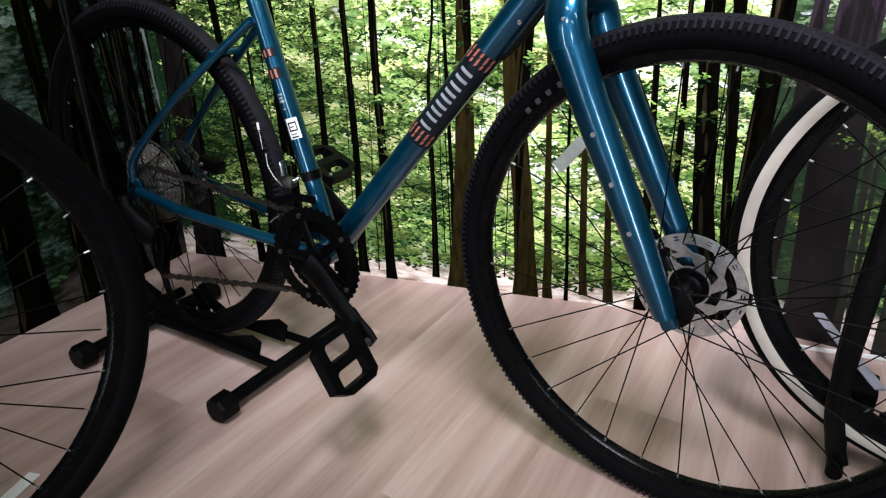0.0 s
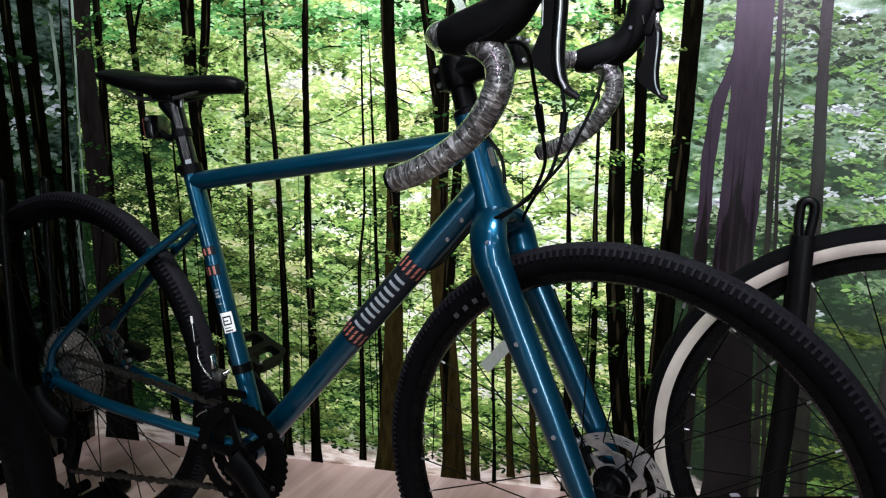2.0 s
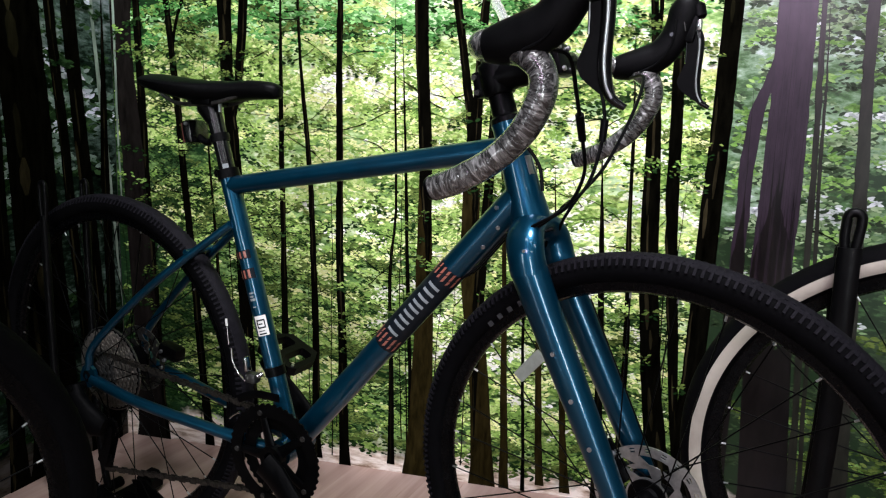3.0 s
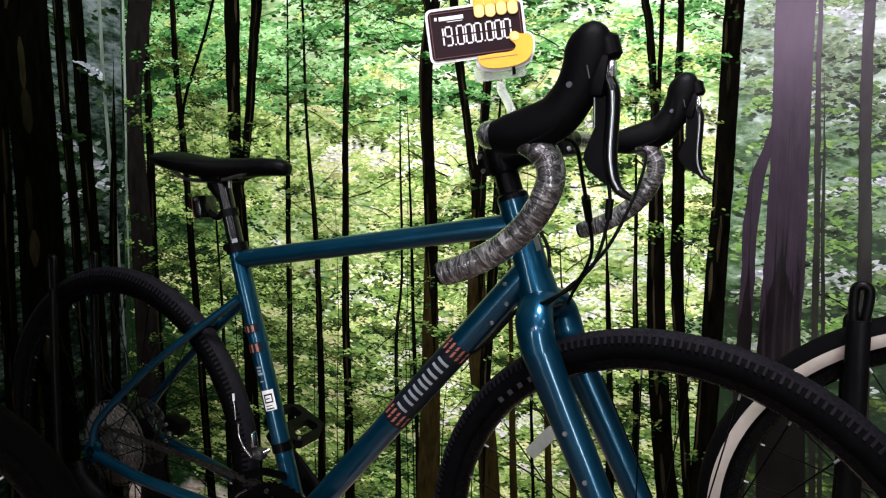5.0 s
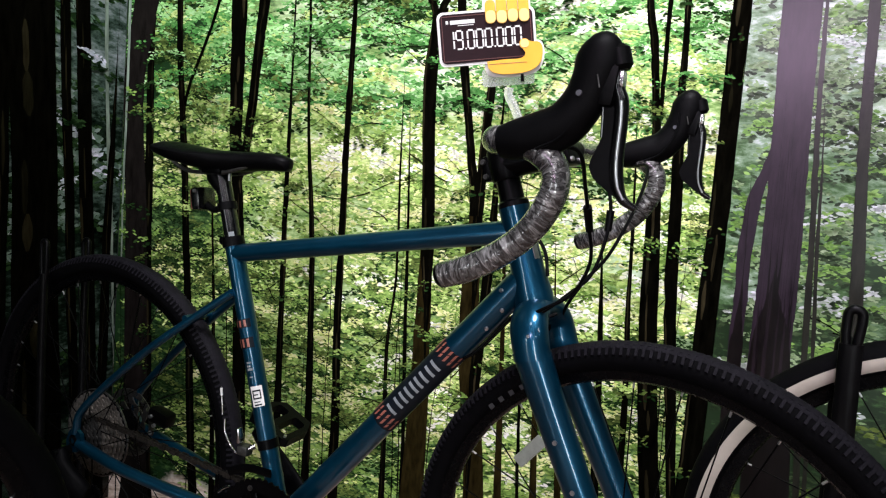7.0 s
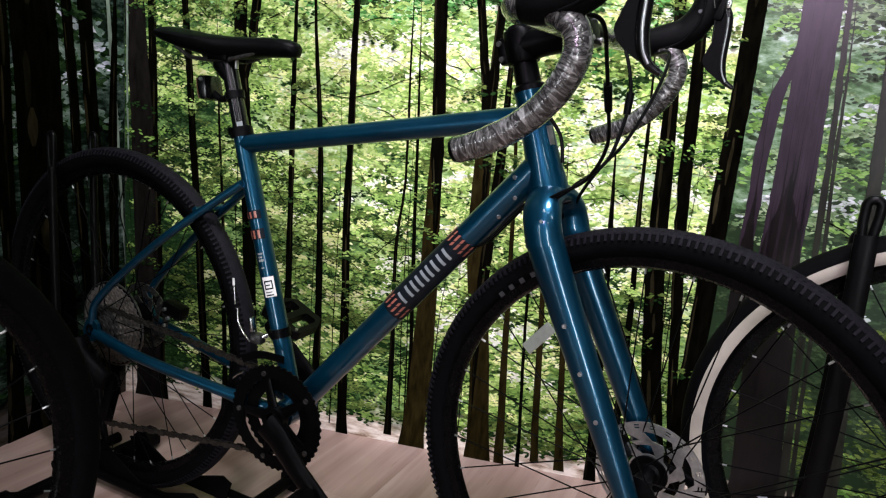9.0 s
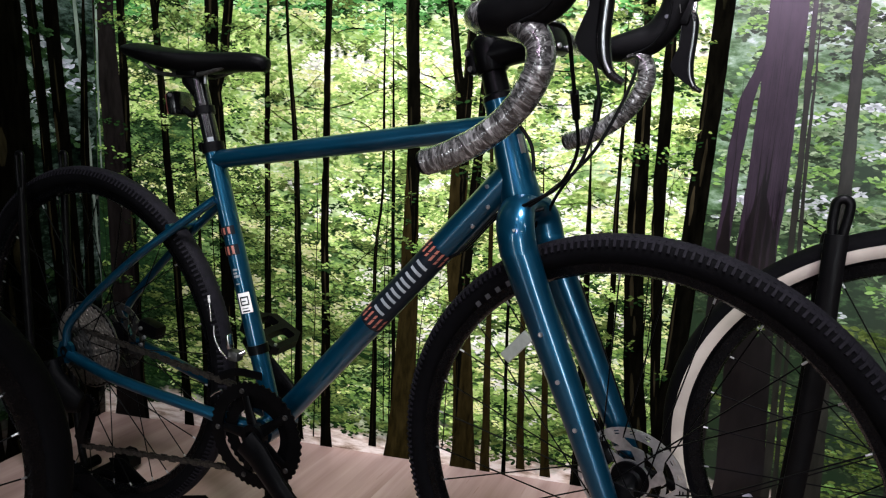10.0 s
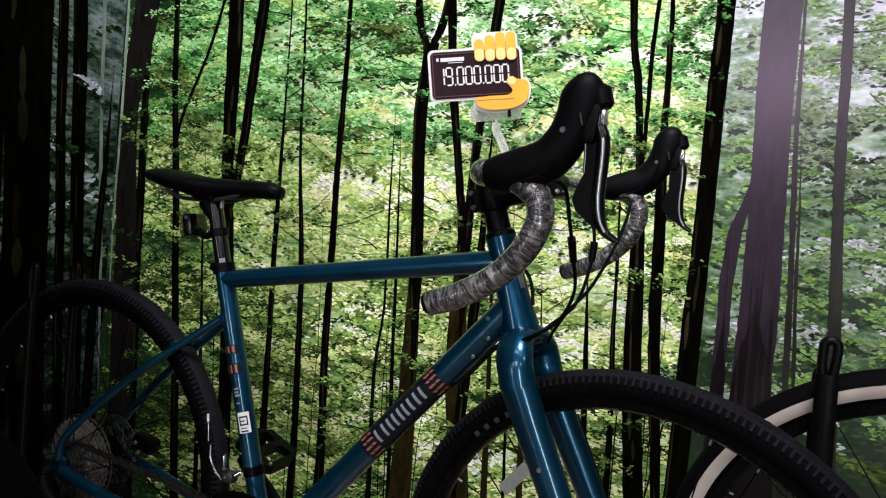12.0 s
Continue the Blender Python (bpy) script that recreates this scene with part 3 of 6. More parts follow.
def leaf(rng, bm, s, z, long, wide, tilt, depth):
    """A pointed printed leaf."""
    c, d = math.cos(tilt), math.sin(tilt)
    ring = []
    for x, y in ((-0.5, 0), (-0.2, -0.5), (0.2, -0.42), (0.5, 0.05), (0.18, 0.46), (-0.22, 0.5)):
        x, y = x * long, y * wide * rng.uniform(0.75, 1.2)
        ring.append(bm.verts.new((s + x * c - y * d, depth, z + x * d + y * c)))
    bm.faces.new(ring)


def bough(rng, lit, shade, s, z, reach, size, depth, width, height):
    """A flat, drooping spray: twigs off one line, leaves along each twig, its underside's shade printed as darker
    leaves below.
    """
    slope = rng.gauss(0, 0.13)
    for _ in range(int(4 + reach * 46)):
        u = rng.uniform(-0.5, 0.5) * reach
        s0, z0 = s + u, z + slope * u - 1.1 * u * u / reach
        a = rng.gauss(-0.10, 0.30) + (math.pi if u < 0 else 0)
        if u < 0:
            a = math.pi - (a - math.pi)
        long = reach * rng.uniform(0.14, 0.38)
        n = max(3, int(long / (size * 0.42)))
        for j in range(n):
            v = long * j / n
            x, y = s0 + v * math.cos(a) + rng.gauss(0, 0.0035), z0 + v * math.sin(a) * 0.55 - 1.6 * v * v + rng.gauss(0, 0.0040)
            if not (0.008 < x < width - 0.008 and 0.05 < y < height - 0.02):
                continue
            one = size * rng.uniform(0.6, 1.35)
            leaf(rng, lit, x, y, one, one * rng.uniform(0.27, 0.50), rng.gauss(-0.04, 0.34), depth)
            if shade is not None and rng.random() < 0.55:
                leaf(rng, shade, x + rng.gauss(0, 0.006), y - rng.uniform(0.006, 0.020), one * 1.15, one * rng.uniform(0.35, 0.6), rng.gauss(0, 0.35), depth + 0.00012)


def foliage(rng, panel, width, height, count, depth, size, zone, low=0.10, top=None, reach=(0.06, 0.24)):
    """Sprays over the panel; zone() names the ink of each spray and of its underside."""
    inks = {}
    for _ in range(count):
        s, z = rng.uniform(0, width), rng.uniform(low, top or height)
        pair = zone(rng, s, z)
        if pair is None:
            continue
        for ink in pair:
            if ink is not None and ink.name not in inks:
                inks[ink.name] = (ink, bmesh.new())
        lit, shade = (inks[ink.name][1] if ink is not None else None for ink in pair)
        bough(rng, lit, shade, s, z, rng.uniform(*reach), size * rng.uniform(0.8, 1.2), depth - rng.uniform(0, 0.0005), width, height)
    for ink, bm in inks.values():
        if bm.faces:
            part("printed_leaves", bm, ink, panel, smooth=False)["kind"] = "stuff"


def mural(name, label, m, width, height, base, far, stems, near, twigs, saplings, seed):
    """A printed panel, painted back to front: ground, far sprays, thin stems, trunks, near sprays."""
    rng = random.Random(seed)
    panel = part(name, block((width, 0.010, height), (width / 2, 0.005, height / 2)), base, m=m, smooth=False)
    tagged(panel, label, "wall mural", kind="structure")
    foliage(rng, panel, width, height, *far)
    thin = bmesh.new()
    for _ in range(saplings):
        s, z0 = rng.uniform(0.03, width - 0.03), rng.uniform(0.01, 0.10)
        tall, lean, w = rng.uniform(0.35, 1.1), rng.uniform(-0.05, 0.02), rng.uniform(0.0020, 0.0042)
        strip(thin, stem_path(rng, [(z0, s, w), (z0 + tall * 0.5, s + lean * 0.4 + rng.gauss(0, 0.006), w * 0.7), (z0 + tall * 0.85, s + lean * 0.8, w * 0.3), (z0 + tall, s + lean, 0.0002)], 1.6), -0.0013 - rng.uniform(0, 0.0003))
    for _ in range(twigs):
        hand = rng.choice((0, math.pi))
        branch(rng, thin, rng.uniform(0.10, width - 0.12), rng.uniform(0.25, height - 0.15), rng.uniform(0.05, 0.20), rng.uniform(0.0012, 0.0032), -0.0017, hand + (1 if hand == 0 else -1) * rng.uniform(-0.25, 0.8))
    part("printed_twigs", thin, BARK, panel, smooth=False)["kind"] = "stuff"
    lit = bmesh.new()
    for i, (bark, nodes) in enumerate(stems):
        bm = bmesh.new()
        line = stem_path(rng, nodes, 1.0, 0.74 if name == "mural_right" else 0.86)
        wide = max(n[2] for n in nodes)
        deep = (-0.0026 if wide > 0.026 else -0.0020) - 0.00003 * i
        strip(bm, line, deep)
        part("printed_trunk", bm, bark, panel, smooth=False)
        if bark is BARK and wide > 0.017:           # side light printed as paler flecks towards the lit edge
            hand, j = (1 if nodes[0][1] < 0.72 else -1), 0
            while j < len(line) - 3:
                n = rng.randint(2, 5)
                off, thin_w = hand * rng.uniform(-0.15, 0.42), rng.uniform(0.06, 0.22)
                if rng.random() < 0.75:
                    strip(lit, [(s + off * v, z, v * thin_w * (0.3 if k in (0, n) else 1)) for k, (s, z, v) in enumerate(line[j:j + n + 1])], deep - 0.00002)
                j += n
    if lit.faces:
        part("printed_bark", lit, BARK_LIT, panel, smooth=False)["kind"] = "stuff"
    foliage(rng, panel, width, height, *near)
    return panel


def stem(bark, *nodes):
    """One trunk through (height, place along the panel, width) nodes; a slim one runs out to a point."""
    z, s, w = nodes[-1]
    if w < 0.0135 and z < 1.3:
        lean = (s - nodes[-2][1]) / (z - nodes[-2][0])
        nodes += ((z + 0.10, s + 0.10 * lean, w * 0.55), (z + 0.24, s + 0.24 * lean, 0.0006))
    return bark, nodes


def pick(rng, *choices):
    """One of (weight, ink, ink of the underside)."""
    r = rng.random() * sum(c[0] for c in choices)
    for weight, ink, under in choices:
        r -= weight
        if r <= 0:
            return ink, under
    return choices[-1][1:]


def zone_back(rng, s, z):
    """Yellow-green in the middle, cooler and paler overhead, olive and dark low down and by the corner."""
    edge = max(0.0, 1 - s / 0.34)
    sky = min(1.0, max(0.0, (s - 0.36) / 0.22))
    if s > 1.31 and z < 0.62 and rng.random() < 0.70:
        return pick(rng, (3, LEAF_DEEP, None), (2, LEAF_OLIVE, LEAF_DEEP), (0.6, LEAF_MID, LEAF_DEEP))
    # unlit corner: leaf inks darkened in place of the missing light
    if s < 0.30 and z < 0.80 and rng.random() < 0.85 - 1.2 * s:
        return pick(rng, (3, LEAF_UNLIT, None), (1, LEAF_DEEP, None), (0.5, LEAF_OLIVE, LEAF_DEEP))
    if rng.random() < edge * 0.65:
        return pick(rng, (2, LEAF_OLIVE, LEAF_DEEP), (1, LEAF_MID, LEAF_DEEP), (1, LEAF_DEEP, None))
    mass = noise.noise(Vector((s * 4.6, 3.1, z * 5.8)))      # whole boughs in sun or in shade
    high = z > 1.08 + rng.gauss(0, 0.06)
    if z > 0.55 and mass < -0.18 and rng.random() < 0.55:
        return pick(rng, (3, LEAF_COOL if high else LEAF_MID, LEAF_DEEP), (2, LEAF_OLIVE, LEAF_DEEP), (1.2, LEAF_FRESH if high else LEAF_BRIGHT, LEAF_OLIVE), (0.8, LEAF_DEEP, None))
    if z > 0.62 and mass > 0.20 and s > 0.36 and rng.random() < 0.6:
        return pick(rng, (2, LEAF_YELLOW, LEAF_BRIGHT), (1.8, LEAF_PALE, LEAF_YELLOW), (1, LEAF_BRIGHT, LEAF_MID))
    if high:
        return pick(rng, (3.0, LEAF_COOL, LEAF_DEEP), (3.4, LEAF_FRESH, LEAF_COOL), (2.0, LEAF_BRIGHT, LEAF_COOL), (1.3 * sky, LEAF_PALE, LEAF_FRESH), (0.5, LEAF_DEEP, None))
    if z > 0.62 + rng.gauss(0, 0.08):
        return pick(rng, (2.4, LEAF_MID, LEAF_OLIVE), (4, LEAF_BRIGHT, LEAF_MID), (3.4, LEAF_YELLOW, LEAF_MID), (1.2 * sky, LEAF_PALE, LEAF_YELLOW), (0.6, LEAF_OLIVE, LEAF_DEEP))
    if z < 0.16:
        return pick(rng, (1, LEAF_OLIVE, LEAF_DEEP), (1.0, LEAF_MID, LEAF_DEEP), (0.5, LEAF_BRIGHT, LEAF_OLIVE)) if rng.random() < 0.55 else None
    side = min(1.0, max(0.0, (s - 0.78) / 0.15))
    return pick(rng, (2.3 - 1.0 * side, LEAF_OLIVE, LEAF_DEEP), (2.6, LEAF_MID, LEAF_DEEP), (2.2, LEAF_BRIGHT, LEAF_OLIVE), (2.4 + 1.0 * side, LEAF_YELLOW, LEAF_MID), (0.6 * sky + 1.4 * side, LEAF_PALE, LEAF_BRIGHT), (0.9 - 0.3 * side, LEAF_DEEP, None))


def zone_near(rng, s, z):
    """The few sprays that hang before the trunks."""
    if z > 1.08:
        return pick(rng, (2, LEAF_COOL, LEAF_DEEP), (1, LEAF_FRESH, LEAF_DEEP), (1.5, LEAF_DEEP, None))
    return pick(rng, (2, LEAF_OLIVE, LEAF_DEEP), (1.4, LEAF_MID, LEAF_DEEP), (0.8, LEAF_BRIGHT, LEAF_OLIVE), (1.0, LEAF_DEEP, None))


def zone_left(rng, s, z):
    # dark low down, paler high up: the wall's uneven light put into ink
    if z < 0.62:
        return (LEAF_UNLIT, None) if rng.random() < 0.35 else None
    return pick(rng, (3, LEAF_UNLIT, None), (2.6, LEAF_ASH, LEAF_UNLIT), (1.0 + 1.5 * (z > 0.9), LEAF_MIST, LEAF_UNLIT))


def zone_right(rng, s, z):
    # pale leaves overhead carry the panel's glare in their ink; darker below
    if z > 1.12:
        return pick(rng, (1.4, LEAF_HAZE, None), (1.8, LEAF_GREY, LEAF_SHADE), (0.9, LEAF_SAGE, LEAF_GREY))
    if z > 0.55:
        return pick(rng, (2.6, LEAF_GREY, LEAF_SHADE), (2.2, LEAF_SAGE, LEAF_SHADE), (1.0, LEAF_HAZE, LEAF_GREY), (1.2, LEAF_SHADE, None))
    return pick(rng, (4.0, LEAF_SHADE, None), (1.3, LEAF_OLIVE, LEAF_SHADE), (0.5, LEAF_SAGE, LEAF_SHADE))


STEMS_BACK = [
    stem(BARK, (0.0, 0.115, 0.030), (0.70, 0.085, 0.029), (1.25, 0.073, 0.022), (2.2, 0.060, 0.020)),
    stem(BARK_GREY, (0.0, 0.078, 0.082), (0.64, 0.055, 0.074), (1.06, 0.030, 0.066), (1.36, 0.060, 0.080), (2.2, 0.110, 0.085)),
    stem(BARK, (0.0, 0.248, 0.027), (0.66, 0.198, 0.022), (1.01, 0.168, 0.021), (1.37, 0.142, 0.017), (2.2, 0.110, 0.012)),
    stem(BARK, (0.98, 0.170, 0.010), (1.07, 0.180, 0.010), (1.30, 0.256, 0.009), (1.70, 0.330, 0.006)),
    stem(BARK, (0.0, 0.376, 0.046), (0.50, 0.351, 0.041), (0.95, 0.317, 0.039), (1.37, 0.303, 0.046), (2.2, 0.280, 0.042)),
    stem(BARK, (0.86, 0.330, 0.022), (0.95, 0.344, 0.026), (1.19, 0.364, 0.029), (1.37, 0.378, 0.033), (2.2, 0.430, 0.036)),
    stem(BARK, (0.0, 0.478, 0.026), (0.30, 0.466, 0.021), (0.65, 0.457, 0.017), (0.92, 0.455, 0.013), (1.12, 0.452, 0.006), (1.5, 0.446, 0.004)),
    stem(BARK, (0.01, 0.551, 0.028), (0.35, 0.545, 0.021), (0.65, 0.533, 0.017), (1.10, 0.497, 0.008), (1.55, 0.480, 0.005)),
    stem(BARK, (0.0, 0.628, 0.029), (0.35, 0.614, 0.025), (0.70, 0.603, 0.020), (1.00, 0.600, 0.018), (1.38, 0.597, 0.012), (2.0, 0.590, 0.008)),
    stem(BARK, (0.02, 0.747, 0.020), (0.25, 0.744, 0.015), (0.50, 0.733, 0.010), (0.66, 0.742, 0.007), (0.90, 0.736, 0.006)),
    stem(BARK, (0.0, 0.799, 0.015), (0.32, 0.786, 0.011), (0.63, 0.771, 0.010), (0.86, 0.758, 0.006)),
    stem(BARK_BROWN, (0.0, 0.812, 0.060), (0.20, 0.819, 0.062), (0.45, 0.818, 0.050), (0.66, 0.814, 0.038), (0.80, 0.810, 0.028), (0.95, 0.802, 0.010)),
    stem(BARK, (0.44, 0.828, 0.002), (0.58, 0.824, 0.014), (0.70, 0.815, 0.032), (0.80, 0.809, 0.035), (1.12, 0.791, 0.035), (1.28, 0.803, 0.038)),
    stem(BARK, (1.18, 0.797, 0.022), (1.27, 0.792, 0.021), (1.38, 0.764, 0.021), (1.9, 0.720, 0.016)),
    stem(BARK, (1.20, 0.799, 0.020), (1.28, 0.808, 0.021), (1.38, 0.833, 0.021), (1.9, 0.890, 0.016)),
]
STEMS_SIDE = [
    stem(BARK_BROWN, (0.0, 0.979, 0.060), (0.28, 0.957, 0.054), (0.50, 0.930, 0.056), (0.66, 0.920, 0.048), (0.82, 0.920, 0.036)),
    stem(BARK, (0.46, 0.926, 0.002), (0.62, 0.917, 0.015), (0.83, 0.914, 0.025), (1.00, 0.891, 0.022), (1.38, 0.840, 0.024), (2.2, 0.780, 0.022)),
    stem(BARK, (0.56, 0.932, 0.003), (0.68, 0.929, 0.016), (0.80, 0.925, 0.027), (1.08, 0.931, 0.022), (1.38, 0.951, 0.027), (2.2, 1.010, 0.024)),
    stem(BARK, (0.12, 0.952, 0.003), (0.30, 0.949, 0.018), (0.48, 0.950, 0.030), (0.76, 0.959, 0.022), (1.0, 0.962, 0.008)),
    stem(BARK_BROWN, (0.0, 1.031, 0.023), (0.29, 1.018, 0.017), (0.60, 1.000, 0.012), (0.85, 0.985, 0.006)),
    stem(BARK, (0.0, 1.077, 0.010), (0.35, 1.059, 0.008), (0.70, 1.040, 0.006)),
    stem(BARK_BROWN, (0.02, 1.116, 0.022), (0.27, 1.099, 0.017), (0.60, 1.075, 0.010)),
    stem(BARK_BROWN, (0.01, 1.177, 0.023), (0.24, 1.155, 0.017), (0.55, 1.125, 0.010)),
    stem(BARK, (0.0, 1.250, 0.026), (0.30, 1.235, 0.020), (0.62, 1.215, 0.012)),
    stem(BARK, (0.0, 1.400, 0.060), (0.27, 1.352, 0.052), (0.50, 1.326, 0.048), (0.80, 1.307, 0.038), (1.02, 1.292, 0.021), (1.21, 1.273, 0.019), (1.39, 1.246, 0.019), (2.2, 1.180, 0.014)),
    stem(BARK, (0.95, 1.296, 0.010), (1.15, 1.296, 0.011), (1.39, 1.300, 0.011), (1.9, 1.330, 0.007)),
    stem(BARK, (0.0, 1.436, 0.024), (0.21, 1.406, 0.023), (0.60, 1.364, 0.030), (0.90, 1.346, 0.028), (1.20, 1.334, 0.016), (1.45, 1.325, 0.010)),
    stem(BARK, (0.0, 1.295, 0.020), (0.40, 1.285, 0.016), (0.85, 1.262, 0.007)),
    stem(BARK, (0.0, 1.430, 0.054), (0.64, 1.434, 0.048), (1.06, 1.436, 0.044), (1.40, 1.436, 0.044), (2.2, 1.436, 0.044)),
    stem(BARK, (0.0, 0.300, 0.018), (0.40, 0.285, 0.013), (0.80, 0.262, 0.006)),
    stem(BARK_PALE, (0.62, 0.013, 0.004), (0.9, 0.010, 0.007), (1.5, 0.008, 0.008)),
]
STEMS_LEFT = [
    stem(BARK_PALE, (0.36, 1.598, 0.001), (0.56, 1.584, 0.009), (0.80, 1.566, 0.013), (1.10, 1.544, 0.012), (1.5, 1.520, 0.012)),
    stem(BARK, (0.0, 1.560, 0.036), (0.70, 1.562, 0.030), (1.0, 1.568, 0.012), (1.15, 1.572, 0.002)),
    stem(BARK, (0.0, 1.545, 0.046), (0.71, 1.502, 0.044), (1.31, 1.463, 0.046), (2.2, 1.400, 0.044)),
    stem(BARK, (0.0, 1.500, 0.032), (0.78, 1.450, 0.030), (1.30, 1.418, 0.031), (2.2, 1.370, 0.030)),
    stem(BARK, (0.0, 1.395, 0.150), (0.75, 1.366, 0.128), (1.27, 1.340, 0.130), (2.2, 1.290, 0.130)),
    stem(BARK, (0.0, 1.290, 0.045), (0.80, 1.285, 0.040), (2.2, 1.270, 0.040)),
    stem(BARK, (0.0, 1.150, 0.09), (1.0, 1.170, 0.08), (2.2, 1.180, 0.08)),
    stem(BARK, (0.0, 0.96, 0.06), (1.0, 0.95, 0.05), (2.2, 0.94, 0.05)),
    stem(BARK, (0.0, 0.72, 0.10), (1.0, 0.75, 0.10), (2.2, 0.76, 0.10)),
    stem(BARK, (0.0, 0.40, 0.08), (1.0, 0.41, 0.07), (2.2, 0.44, 0.07)),
]
strip_rng = random.Random(8)
DARK_STRIPS = []                              # narrow darker strips that feather the step from dark to mauve
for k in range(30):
    at, top, wide = 0.074 + 0.066 * ((k * 0.618) % 1.0), 0.62 + 0.045 * strip_rng.random() + 0.15 * strip_rng.random() ** 2, strip_rng.uniform(0.004, 0.011)
    DARK_STRIPS.append(stem(BARK_DUSK if k % 2 else BARK_PLUM, (0.50, at + 0.004, wide), (top - 0.05, at, wide * 0.8), (top + 0.02, at - 0.001, wide * 0.35), (top + 0.09, at - 0.002, 0.0005)))
STEMS_RIGHT = [
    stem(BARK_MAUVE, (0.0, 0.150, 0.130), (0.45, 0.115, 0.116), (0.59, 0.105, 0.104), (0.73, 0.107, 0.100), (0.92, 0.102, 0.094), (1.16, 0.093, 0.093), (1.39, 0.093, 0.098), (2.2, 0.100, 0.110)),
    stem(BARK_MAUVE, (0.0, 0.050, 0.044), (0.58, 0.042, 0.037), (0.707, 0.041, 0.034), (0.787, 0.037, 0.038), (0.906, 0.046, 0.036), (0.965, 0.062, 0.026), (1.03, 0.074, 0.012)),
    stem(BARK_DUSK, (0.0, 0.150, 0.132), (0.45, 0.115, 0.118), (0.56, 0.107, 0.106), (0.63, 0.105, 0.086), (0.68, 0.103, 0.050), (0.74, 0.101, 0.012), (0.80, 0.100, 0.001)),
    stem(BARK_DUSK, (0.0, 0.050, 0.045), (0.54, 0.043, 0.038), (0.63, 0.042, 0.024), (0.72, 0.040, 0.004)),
] + DARK_STRIPS + [
    stem(BARK_UMBER, (0.0, 0.198, 0.022), (0.60, 0.168, 0.016), (1.01, 0.146, 0.014), (1.39, 0.130, 0.007)),
    stem(BARK_UMBER, (0.0, 0.215, 0.012), (0.60, 0.182, 0.010), (0.88, 0.164, 0.008)),
    stem(BARK_UMBER, (0.0, 0.285, 0.044), (0.71, 0.243, 0.032), (1.16, 0.218, 0.026), (2.2, 0.170, 0.020)),
    stem(BARK_UMBER, (0.0, 0.42, 0.05), (1.0, 0.40, 0.04), (2.2, 0.38, 0.04)),
    stem(BARK_UMBER, (0.0, 0.56, 0.03), (2.2, 0.57, 0.03)),
    stem(BARK_UMBER, (0.0, 0.80, 0.06), (2.2, 0.78, 0.06)),
    stem(BARK_UMBER, (0.0, 1.20, 0.05), (2.2, 1.18, 0.05)),
]
SEEN = 1.75                                   # sprays are drawn to this height
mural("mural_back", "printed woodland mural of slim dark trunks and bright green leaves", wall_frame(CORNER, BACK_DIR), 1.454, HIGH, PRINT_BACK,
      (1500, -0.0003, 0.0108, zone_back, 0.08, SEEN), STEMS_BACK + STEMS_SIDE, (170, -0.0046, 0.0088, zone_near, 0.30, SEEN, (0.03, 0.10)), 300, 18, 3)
trim = part("trim", block((0.27, 0.007, 0.008), (0.135, 0, 0.005), None, 0.001), WHITE, m=wall_frame(Vector((1.195, 0.574, 0)), Vector((0.976, 0.219, 0))), smooth=False)
tagged(trim, "thin white edging strip on the floor before the mural", "trim", kind="structure")
mural("mural_left", "printed woodland mural of broad black trunks, dimness put into its ink", wall_frame(CORNER + LEFT_DIR * 1.6, -LEFT_DIR), 1.598, HIGH, PRINT_LEFT,
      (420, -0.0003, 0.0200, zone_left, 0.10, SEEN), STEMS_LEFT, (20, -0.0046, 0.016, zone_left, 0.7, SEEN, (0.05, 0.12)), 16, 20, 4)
mural("mural_right", "glossy printed woodland mural with a broad mauve trunk", wall_frame(SEAM, RIGHT_DIR), 2.3, HIGH, PRINT_RIGHT,
      (1000, -0.0003, 0.0120, zone_right, 0.08, SEEN), STEMS_RIGHT, (8, -0.0046, 0.010, zone_right, 0.25, 0.5, (0.04, 0.08)), 40, 6, 5)


